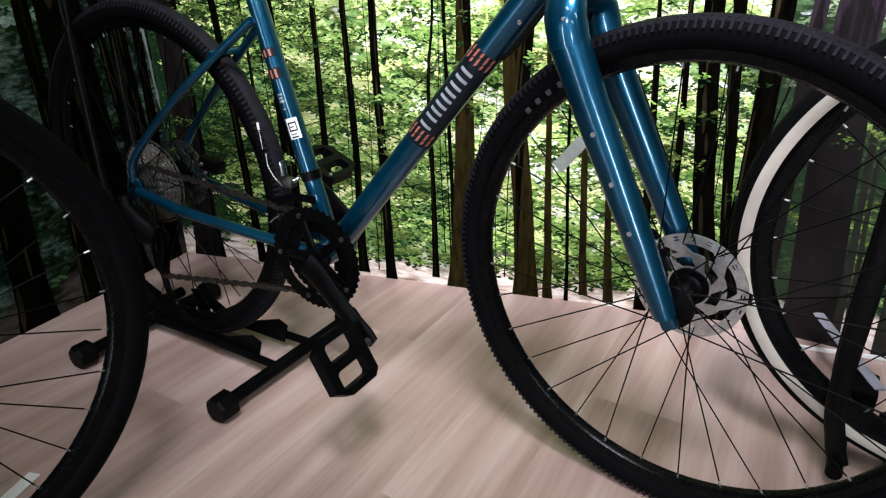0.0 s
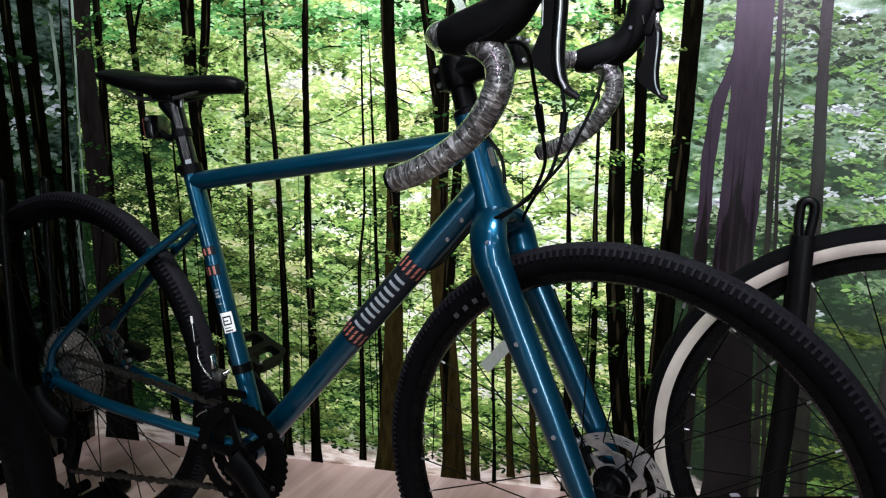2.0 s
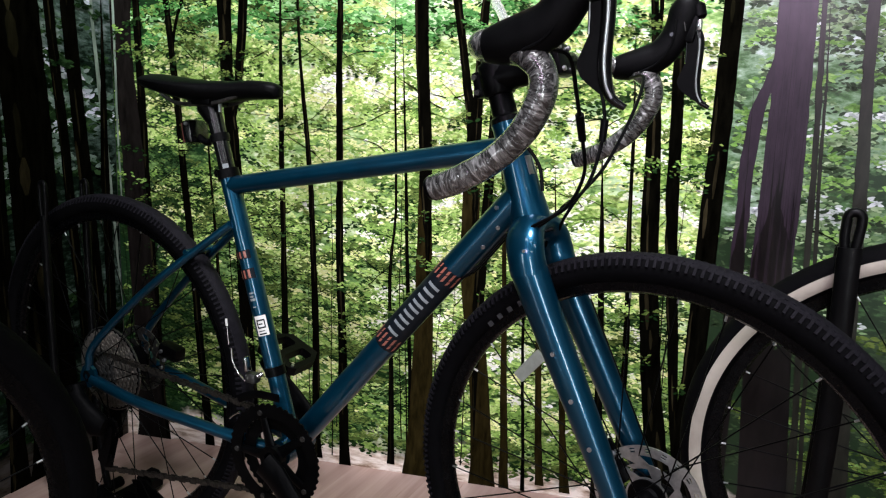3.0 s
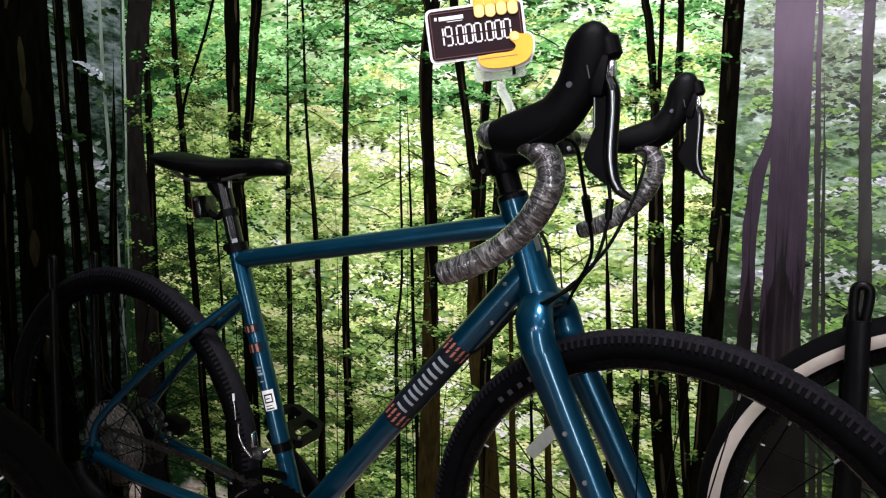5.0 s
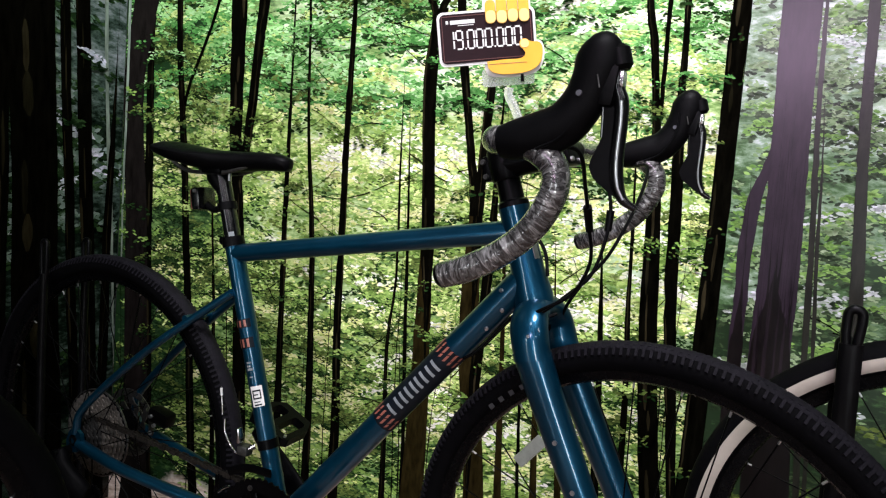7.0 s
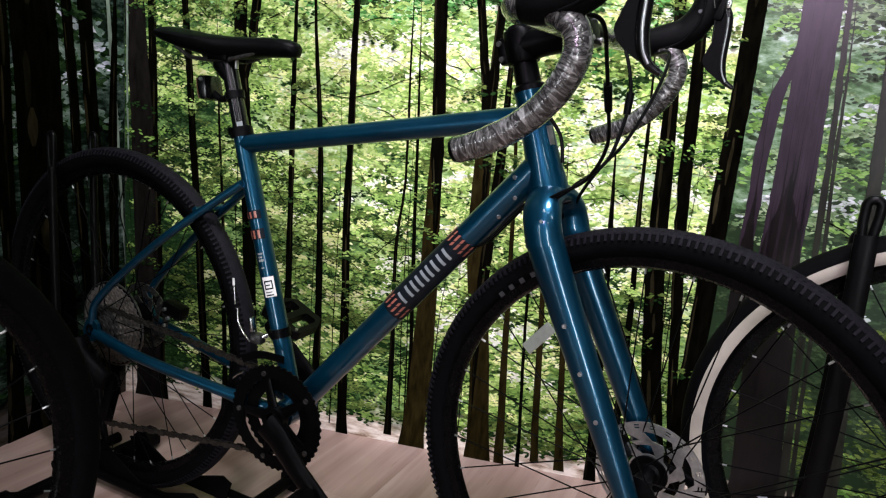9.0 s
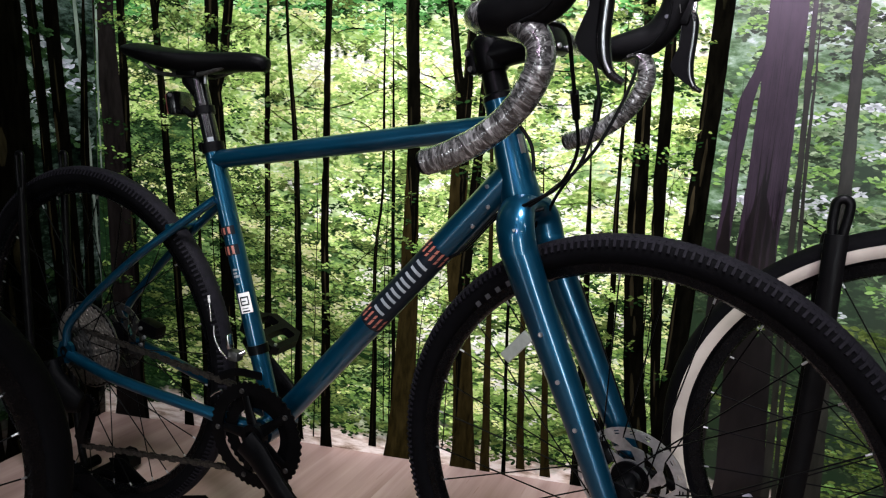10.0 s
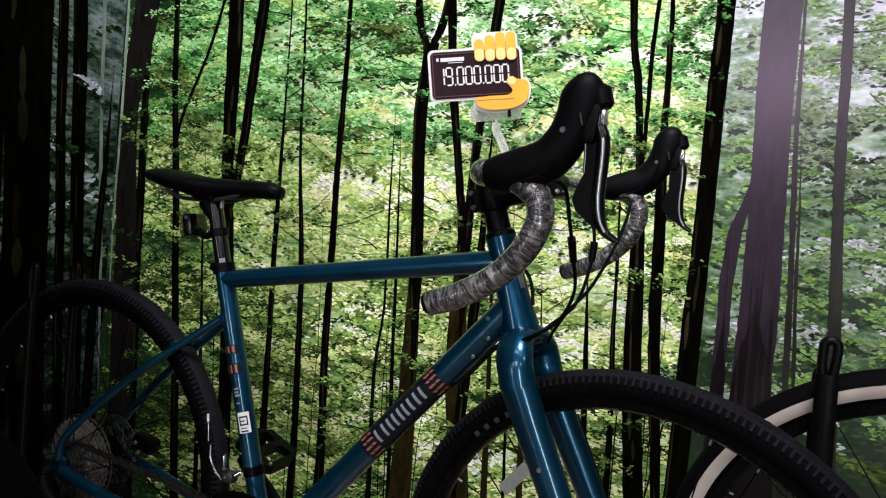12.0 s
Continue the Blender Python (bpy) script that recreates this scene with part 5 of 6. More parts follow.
for sgn, ang in ((-1, CRANK_AT), (1, CRANK_AT + math.pi)):
    c, s = math.cos(ang), math.sin(ang)
    y = sgn * 0.074
    pts = [(0, y, 0), (0.03 * c, y, 0.03 * s), (0.10 * c, y + sgn * 0.015, 0.10 * s), (0.160 * c, y + sgn * 0.020, 0.160 * s), (0.178 * c, y + sgn * 0.020, 0.178 * s)]
    part("crank_arm", sweep(pts, [(0.011, 0.025), (0.011, 0.024), (0.0085, 0.0195), (0.0080, 0.0180), (0.006, 0.012)], 14), BLACK, cranks)
    at = Vector((0.170 * c, y + sgn * 0.040, 0.170 * s))
    turn = axes(BB + at, Vector((math.cos(PEDAL_TURN[sgn]), 0, math.sin(PEDAL_TURN[sgn]))), Vector((0, sgn, 0)), Vector((-math.sin(PEDAL_TURN[sgn]) * sgn, 0, math.cos(PEDAL_TURN[sgn]) * sgn)))
    pedal(bike, turn)


def chain(a, b):
    """Links of one run of the chain, from a to b."""
    bm = bmesh.new()
    d = b - a
    n = int(d.length / 0.0127)
    q = d.to_track_quat("X", "Z").to_matrix().to_4x4()
    for k in range(n):
        p = a.lerp(b, (k + 0.5) / n)
        for y in ((-0.0036, 0.0036) if k % 2 else (-0.0020, 0.0020)):
            block((0.0150, 0.0012, 0.0088 if k % 2 else 0.0068), p, q @ Matrix.Translation((0, y, 0)), 0, bm)
        block((0.0045, 0.0080, 0.0045), p + d.normalized() * 0.0063, q, 0, bm)
    return bm


part("chain", chain(Vector((0.004, -0.037, R + 0.0405)), Vector((BB.x + 0.012, -0.0435, BB.z + 0.0700))), CHAINSTEEL, bike, "oily steel chain, upper run", smooth=False)
part("chain", chain(Vector((0.034, -0.060, 0.1625)), Vector((BB.x - 0.01, -0.0435, BB.z - 0.0700))), CHAINSTEEL, bike, "oily steel chain, lower run", smooth=False)
# rear derailleur
mech = part("rear_derailleur", sweep([(-0.012, -0.086, R - 0.016), (0.000, -0.092, R - 0.040), (0.026, -0.094, R - 0.060), (0.054, -0.088, R - 0.080), (0.066, -0.084, R - 0.084)], [(0.012, 0.016), (0.016, 0.024), (0.016, 0.027), (0.016, 0.026), (0.012, 0.018)], 14), SATIN, bike, "black and silver rear derailleur")
part("mech_plate", block((0.026, 0.006, 0.014), (-0.004, -0.1075, R - 0.056), Matrix.Rotation(radians(34), 4, "Y"), 0.0028), SILVER, mech, "polished silver plate")
part("hanger_bolt", sweep([(-0.006, -0.070, R - 0.018), (-0.006, -0.102, R - 0.018)], [0.009, 0.008], 14, (1, 0, 0)), BLACK, mech)
for z, x in ((R - 0.094, 0.054), (0.180, 0.034)):
    part("pulley", toothed(0.0175, 11, 0.004, -0.062, 0.006), BLACK, mech, m=Matrix.Translation((x, 0, z)), smooth=False)
for y in (-0.068, -0.052):
    part("cage", sweep([(0.056, y, R - 0.088), (0.050, y, 0.222), (0.032, y, 0.176)], [(0.0012, 0.013), (0.0012, 0.010), (0.0012, 0.013)], 10), BLACK, mech)
# rear brake caliper, on the far stay
rear_brake = part("rear_brake_caliper", block((0.052, 0.028, 0.030), (0.088, 0.058, R + 0.030), Matrix.Rotation(radians(12), 4, "Y"), 0.008), BLACK, bike, "black rear disc brake caliper")
for x, z in ((0.074, 0.379), (0.083, 0.362), (0.073, 0.345)):
    part("caliper_bolt", sweep([(x, 0.0445, z), (x, 0.0400, z)], [0.0042, 0.0036], 10, (1, 0, 0)), STEEL, rear_brake)
# front derailleur
fd = part("front_derailleur", sweep(curve_through([(BB.x - 0.075, -0.052, BB.z + 0.088), (BB.x - 0.035, -0.053, BB.z + 0.105), (BB.x + 0.015, -0.054, BB.z + 0.108)], 5), [(0.0012, 0.007)] * 11, 8), BLACK, bike, "black front derailleur cage")
band_at = BB + SEAT_DIR * 0.135
part("clamp_band", sweep([band_at - SEAT_DIR * 0.008, band_at + SEAT_DIR * 0.008], [0.0180, 0.0180], 20), BLACK, fd)
part("link", block((0.022, 0.018, 0.018), band_at + Vector((-0.030, -0.022, -0.012)), None, 0.005), DARK_STEEL, fd)
part("link_arm", block((0.008, 0.012, 0.026), band_at + Vector((-0.036, -0.030, 0.014)), Matrix.Rotation(radians(-12), 4, "Y"), 0.003), SILVER, fd)
part("gear_cable", sweep(curve_through([(0.326, -0.034, 0.500), (0.329, -0.034, 0.480), (0.331, -0.034, 0.460)], 5), 0.0010, 6), SILVER, fd)
part("cable_cap", sweep([(0.3255, -0.034, 0.505), (0.3270, -0.034, 0.493)], [0.0020, 0.0020], 8), WHITE, fd, "pale cable end cap")
part("gear_cable", sweep(curve_through([(0.337, -0.034, 0.454), (0.339, -0.034, 0.432), (0.351, -0.034, 0.413), (0.366, -0.034, 0.401)], 5), 0.0014, 6), SILVER, fd)
# highlight along the cage edge, modelled as a silver stroke
part("cage_edge", sweep([(0.358, -0.0625, 0.342), (0.368, -0.0630, 0.351), (0.380, -0.0625, 0.358)], [0.0020, 0.0024, 0.0020], 8), SILVER, fd, "silver stroke drawn as the highlight on the cage edge")
part("clamp_screw", sweep([band_at + Vector((-0.014, -0.016, -0.004)), band_at + Vector((-0.020, -0.024, -0.008))], [0.0046, 0.0040], 10), SILVER, fd)

# ---- steered parts ----
H = 0.3957
RAKE = 0.0556
fork_bm = bmesh.new()
arch = curve_through([(RAKE * 0.05, -0.0475, -0.055), (0.004, -0.044, -0.020), (0.003, -0.026, 0.001), (0.002, 0, 0.006), (0.003, 0.026, 0.001), (0.004, 0.044, -0.020), (RAKE * 0.05, 0.0475, -0.055)], 6)
sweep(arch, [(0.0258, 0.0205)] * 6 + [(0.0265, 0.0195)] * (len(arch) - 12) + [(0.0258, 0.0205)] * 6, 18, (1, 0, 0), fork_bm)
fork = part("fork", fork_bm, PAINT, bike, "teal rigid fork with mounting bolts", STEER)
part("crown_race", sweep([(0, 0, 0.004), (0, 0, 0.0125)], [0.0275, 0.0265], 24, (1, 0, 0)), BLACK, fork)
for sgn in (-1, 1):
    pts = curve_through([(0.002, sgn * 0.0462, -0.040), (0.0125, sgn * 0.0485, -0.12), (0.0315, sgn * 0.0525, -0.24), (0.0490, sgn * 0.0565, -0.355), (RAKE, sgn * 0.058, -0.400)], 7)
    rad = [(0.0262 - 0.0122 * (i / (len(pts) - 1)) ** 1.1, 0.0205 - 0.0070 * (i / (len(pts) - 1))) for i in range(len(pts))]
    blade = part("fork_blade", sweep(pts, rad, 18, (1, 0, 0)), PAINT, fork)
    part("fork_end", block((0.021, 0.012, 0.034), (RAKE + 0.001, sgn * 0.0575, -H - 0.004), Matrix.Rotation(radians(-10), 4, "Y"), 0.005), PAINT, fork)
    for k in range(3):
        z = -0.1580 - 0.0628 * k
        t = (-z - 0.03) / (H - 0.03)
        x = RAKE * t - 0.0005
        part("mount_bolt", sweep([(x, sgn * (0.0505 + 0.0075 * t), z), (x, sgn * (0.0685 + 0.0045 * t), z)], [0.0040, 0.0030], 10, (1, 0, 0)), STEEL, fork)
part("crown_bolt", sweep([(0.012, -0.0655, -0.022), (0.012, -0.062, -0.022)], [0.0022, 0.0026], 10, (1, 0, 0)), STEEL, fork)
wheel("front_wheel", bike, STEER @ Matrix.Translation((RAKE, 0, -H)), R, 0.0200, 0.296, "black front wheel with knobbly tyre", rotor=0.075, hub_half=0.050)
caliper = part("brake_caliper", block((0.030, 0.030, 0.062), (RAKE - 0.040, 0.030, -0.345), Matrix.Rotation(radians(-18), 4, "Y"), 0.008), BLACK, fork, "black front disc brake caliper")
part("brake_arm", block((0.016, 0.008, 0.050), (RAKE - 0.046, 0.012, -0.318), Matrix.Rotation(radians(-60), 4, "Y"), 0.003), STEEL, fork, "steel caliper arm")
part("quick_release", sweep(curve_through([(RAKE, 0.068, -H), (RAKE + 0.012, 0.078, -H - 0.012), (RAKE + 0.044, 0.078, -H - 0.034), (RAKE + 0.062, 0.074, -H - 0.040)], 5), [(0.006, 0.006)] * 6 + [(0.004, 0.008)] * 10, 10), BLACK, fork)

TOP = 0.1504                                 # the head tube's upper end on the steering axis
part("spacer", sweep([(0, 0, TOP + 0.009), (0, 0, TOP + 0.040)], [0.0175, 0.0170], 22, (1, 0, 0)), BLACK, bike, m=STEER)
BAR_X, BAR_Z = 0.086, TOP + 0.053
stem = part("stem", sweep([(0.0, 0, TOP + 0.060), (0.03, 0, TOP + 0.058), (0.062, 0, TOP + 0.0545), (0.078, 0, TOP + 0.053)], [(0.022, 0.022), (0.0185, 0.0195), (0.0185, 0.0195), (0.023, 0.023)], 18), BLACK, bike, "black alloy stem", STEER)
part("steerer_clamp", sweep([(0, 0, TOP + 0.038), (0, 0, TOP + 0.041), (0, 0, TOP + 0.080), (0, 0, TOP + 0.083)], [0.0205, 0.0222, 0.0222, 0.0205], 22, (1, 0, 0)), BLACK, stem)
part("clamp_lug", block((0.014, 0.022, 0.036), (-0.0245, 0, TOP + 0.0605), None, 0.004), BLACK, stem)
for z in (0.050, 0.071):
    part("pinch_bolt", sweep([(-0.0265, -0.0105, TOP + z), (-0.0265, -0.0145, TOP + z)], [0.0042, 0.0036], 10, (1, 0, 0)), DARK_STEEL, stem)
part("top_cap", sweep([(0, 0, TOP + 0.0835), (0, 0, TOP + 0.088)], [0.0165, 0.0145], 22, (1, 0, 0)), PLASTIC, stem)
part("face_plate", block((0.016, 0.044, 0.042), (BAR_X + 0.008, 0, BAR_Z), None, 0.005), BLACK, stem)
for y in (-0.015, 0.015):
    for z in (-0.014, 0.014):
        part("stem_bolt", sweep([(BAR_X + 0.0155, y, BAR_Z + z), (BAR_X + 0.019, y, BAR_Z + z)], [0.0036, 0.0030], 10, (0, 1, 0)), STEEL, stem)


def wrapped_bar(points, radius, seed):
    """Tape under loose film: a tube with crosswise creases, mapped by length and girth."""
    bm = bmesh.new()
    layer = bm.loops.layers.uv.new("UVMap")
    pts = [Vector(q[:3]) for q in curve_through(points, 18)]
    n, ref, run, rings = 30, Vector((0, 0, 1)), 0.0, []
    for i, q in enumerate(pts):
        d = (pts[min(i + 1, len(pts) - 1)] - pts[max(i - 1, 0)]).normalized()
        a = (ref - d * ref.dot(d)).normalized()
        ref, b = a, d.cross(a)
        run += (q - pts[i - 1]).length if i else 0
        ring = []
        for k in range(n):
            g = 2 * math.pi * k / n
            crease = noise.noise(Vector((run * 90 + 1.6 * math.sin(g + seed), 1.3 * math.cos(g) + seed, 1.3 * math.sin(g))))
            bulge = noise.noise(Vector((run * 34, 0.8 * math.cos(g), 0.8 * math.sin(g) + seed)))
            r = radius + 0.00030 * crease + 0.0009 * bulge
            ring.append(bm.verts.new(q + a * (r * math.cos(g)) + b * (r * math.sin(g))))
        rings.append((ring, run))
    for (r0, u0), (r1, u1) in zip(rings, rings[1:]):
        for k in range(n):
            f = bm.faces.new((r0[k], r0[(k + 1) % n], r1[(k + 1) % n], r1[k]))
            for loop, uv in zip(f.loops, ((u0, k), (u0, k + 1), (u1, k + 1), (u1, k))):
                loop[layer].uv = (uv[0], uv[1] / n * 2 * math.pi * radius)
    bm.faces.new(rings[0][0][::-1])
    bm.faces.new(rings[-1][0])
    return bm


BAR_M = STEER @ Matrix.Translation((0, -0.215, 0)) @ Matrix.Rotation(0.030, 4, "Z") @ Matrix.Rotation(0.032, 4, "X") @ Matrix.Translation((0, 0.215, 0))
bar = part("handlebar", sweep([(BAR_X, -0.11, BAR_Z), (BAR_X, -0.04, BAR_Z), (BAR_X, 0.04, BAR_Z), (BAR_X, 0.11, BAR_Z)], [0.0125, 0.0158, 0.0158, 0.0125], 18, (1, 0, 0)), BLACK, bike, "black flared drop handlebar", BAR_M)
for sgn in (-1, 1):
    line = [(BAR_X, 0.075, 0.053), (BAR_X, 0.160, 0.053), (BAR_X + 0.005, 0.192, 0.052), (0.106, 0.2095, 0.047), (0.130, 0.214, 0.036), (0.148, 0.215, 0.020), (0.1565, 0.2155, 0.002), (0.1500, 0.217, -0.021), (0.1235, 0.218, -0.047), (0.0880, 0.2195, -0.064), (0.046, 0.2225, -0.0735), (0.010, 0.2245, -0.0750)]
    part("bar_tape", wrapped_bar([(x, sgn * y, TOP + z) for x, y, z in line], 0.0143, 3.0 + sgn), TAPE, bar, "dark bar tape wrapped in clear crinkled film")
    part("bar_plug", sweep([(0.010, sgn * 0.2245, TOP - 0.0750), (0.005, sgn * 0.2248, TOP - 0.0752)], [0.0142, 0.0120], 18, (0, 0, 1)), BLACK, bar)
    # hood, brake lever and shift paddle
    spine = [(0.108, 0.044, 0.0155, 0.0165), (0.124, 0.041, 0.0175, 0.0205), (0.149, 0.0385, 0.0178, 0.0228), (0.176, 0.0405, 0.0170, 0.0222), (0.199, 0.0545, 0.0164, 0.0210), (0.2140, 0.0715, 0.0168, 0.0212), (0.2235, 0.0865, 0.0170, 0.0225), (0.2300, 0.0985, 0.0150, 0.0180), (0.2330, 0.1065, 0.0090, 0.0105), (0.2340, 0.1095, 0.0030, 0.0040)]
    pts = curve_through([(x, sgn * (0.2135 + 0.035 * (x - 0.106)), TOP + z, a, b) for x, z, a, b in spine], 5)
    hood = part("brake_hood", sweep(pts, [(max(p[3], 0.002), max(p[4], 0.002)) for p in pts], 24, (0, 1, 0)), HOOD, bar, "black rubber brake hood")
    ridge = curve_through([(x, -0.2135 * -sgn - 0.0166, TOP + z) for x, z in ((0.148, 0.024), (0.172, 0.027), (0.194, 0.041), (0.206, 0.058), (0.214, 0.078))], 4)
    part("hood_ridge", sweep(ridge, 0.0016, 8), HOOD, hood)
    # added sliver: the lighter gap between hood and lever
    part("hood_slit", sweep([(0.2225, sgn * 0.2175 - 0.0166, TOP + 0.071), (0.2215, sgn * 0.2172 - 0.0166, TOP + 0.059)], [0.0008, 0.0008], 6), DARK_STEEL, hood, "thin steel sliver drawn for the lighter gap beside the hood")
    part("lever_bracket", block((0.018, 0.022, 0.040), (0.2270, sgn * 0.218, TOP + 0.0615), Matrix.Rotation(radians(26), 4, "Y"), 0.006), PLASTIC, bar)
    part("name_plate", block((0.0075, 0.013, 0.016), (0.2385, sgn * 0.218, TOP + 0.0625), Matrix.Rotation(radians(18), 4, "Y"), 0.003), SILVER, bar, "polished lever name plate")
    part("pivot_cap", sweep([(0.242, sgn * 0.218, TOP + 0.0925), (0.2425, sgn * 0.218, TOP + 0.0890), (0.2415, sgn * 0.218, TOP + 0.0740), (0.2410, sgn * 0.218, TOP + 0.0700)], [0.006, 0.0100, 0.0105, 0.007], 14, (0, 1, 0)), PLASTIC, bar)
    line = [(0.2370, 0.068, 0.0070, 0.0055), (0.2345, 0.057, 0.0066, 0.0055), (0.2342, 0.043, 0.0064, 0.0068), (0.2295, 0.026, 0.0062, 0.0066), (0.2225, 0.007, 0.0062, 0.0066), (0.2160, -0.012, 0.0062, 0.0066), (0.2130, -0.030, 0.0060, 0.0062), (0.2150, -0.044, 0.0055, 0.0045), (0.2240, -0.0550, 0.0035, 0.0030)]
    pts = curve_through([(x, sgn * 0.219, TOP + z, a, b) for x, z, a, b in line], 5)
    part("brake_lever", sweep(pts, [(max(p[3], 0.002), max(p[4], 0.002)) for p in pts], 16, (0, 1, 0)), GLOSS_BLACK, bar, "glossy black brake lever")
    stripe = curve_through([(x + 0.0012, sgn * 0.219 - 0.0060, TOP + z) for x, z, a, b in line[2:8]], 5)
    part("lever_trim", sweep(stripe, 0.0011, 8, (0, 1, 0)), STEEL, bar, "silver edge trim")
    part("shift_paddle", pierced([(0.2345, 0.060), (0.2330, 0.042), (0.2225, 0.007), (0.2150, -0.014), (0.2130, -0.032), (0.2150, -0.047), (0.2040, -0.0350), (0.1955, -0.0225), (0.1920, -0.0160), (0.1910, -0.0060), (0.1935, -0.0010), (0.2090, 0.0170), (0.2150, 0.036), (0.2200, 0.058)], [], 0.007, Matrix.Translation((0, sgn * 0.2165 - 0.0035, TOP))), PLASTIC, bar, smooth=False)
    part("paddle_edge", sweep(curve_through([(0.2200, sgn * 0.2165 - 0.0036, TOP + 0.056), (0.2150, sgn * 0.2165 - 0.0038, TOP + 0.036), (0.2090, sgn * 0.2165 - 0.0038, TOP + 0.017)], 5), 0.0014, 8), GLOSS_BLACK, bar)
    part("hood_screw", sweep([(0.2025, -0.2355 if sgn < 0 else 0.1985, TOP + 0.0605), (0.2025, -0.2320 if sgn < 0 else 0.2020, TOP + 0.0605)], [0.0028, 0.0030], 10, (1, 0, 0)), GREY, bar)

# cables: from the hoods in loops down to the head tube and fork
for n, line in enumerate((
    [(0.118, -0.200, 0.034), (0.150, -0.165, 0.030), (0.1586, -0.140, 0.020), (0.145, -0.110, -0.013), (0.125, -0.070, -0.053), (0.105, -0.040, -0.096), (0.071, -0.034, -0.130), (0.034, -0.042, -0.142), (0.004, -0.040, -0.148)],
    [(0.100, 0.070, 0.044), (0.1275, 0.020, 0.035), (0.1330, 0.004, -0.025), (0.1195, 0.0, -0.067), (0.092, -0.010, -0.112), (0.0585, -0.022, -0.1316), (0.030, -0.036, -0.1455), (0.004, -0.036, -0.152)],
    [(0.118, 0.200, 0.034), (0.150, 0.150, 0.020), (0.145, 0.080, -0.030), (0.105, 0.040, -0.090), (0.0707, 0.020, -0.1186), (0.0407, 0.020, -0.1438), (0.018, 0.030, -0.166)],
)):
    pts = curve_through([(x, y, TOP + z) for x, y, z in line], 8)
    part("cable", sweep(pts, 0.0024, 8), PLASTIC, bike, "black cable housing", STEER)
    if n < 2:
        a, b = pts[28 if n == 0 else 18], pts[33 if n == 0 else 23]
        part("cable_adjuster", sweep([a, b], [0.0052, 0.0046], 10), PLASTIC, bike, m=STEER)
part("head_cable", sweep(curve_through([(0.012, -0.010, TOP - 0.020), (0.026, -0.008, TOP - 0.044), (0.034, -0.006, TOP - 0.071), (0.030, -0.006, TOP - 0.103)], 6), 0.0026, 8), PLASTIC, bike, m=STEER)
for k, y in enumerate((-0.012, 0.004)):
    d = (BB - DT1).normalized()
    under = Vector((d.z, 0, -d.x)) * 0.0265
    under = under if under.z < 0 else -under
    pts = curve_through([CROWN + Vector((0.030, y - 0.012, 0.005)), CROWN + Vector((0.005, y - 0.018, -0.002)), DT1 + d * 0.05 + under + Vector((0, y, 0)), DT1 + d * 0.13 + under * 0.95 + Vector((0, y, 0)), DT1 + d * 0.165 + under * 0.55 + Vector((0, y * 0.6, 0))], 6)
    part("down_tube_cable", sweep(pts, 0.0023, 8), PLASTIC, bike)
part("fork_hose", sweep(curve_through([(0.010, 0.020, -0.010), (-0.012, 0.036, -0.060), (-0.010, 0.036, -0.18), (0.004, 0.036, -0.30), (0.010, 0.034, -0.335)], 6), 0.0024, 8), PLASTIC, bike, m=STEER)

# marks on the front tyre, seat of the wheel reflector
for k in range(4):
    a = radians(118 - 3.6 * k)
    r = R - 0.031
    part("tyre_mark", block((0.0075, 0.0012, 0.0095), (RAKE + r * math.cos(a), -0.0172, -H + r * math.sin(a)), Matrix.Rotation(radians(90) - a, 4, "Y"), 0), RUBBER_MARK, bike, "worn grey maker's mark", STEER, smooth=False)

REFLECT = (-0.112, 0.207, -33)
# reflector clipped to the front spokes
part("wheel_reflector", block((0.056, 0.005, 0.018), (RAKE + REFLECT[0], 0.0, -H + REFLECT[1]), Matrix.Rotation(radians(REFLECT[2]), 4, "Y"), 0.002), REFLECTOR, bike, "pale spoke reflector", STEER, smooth=False)


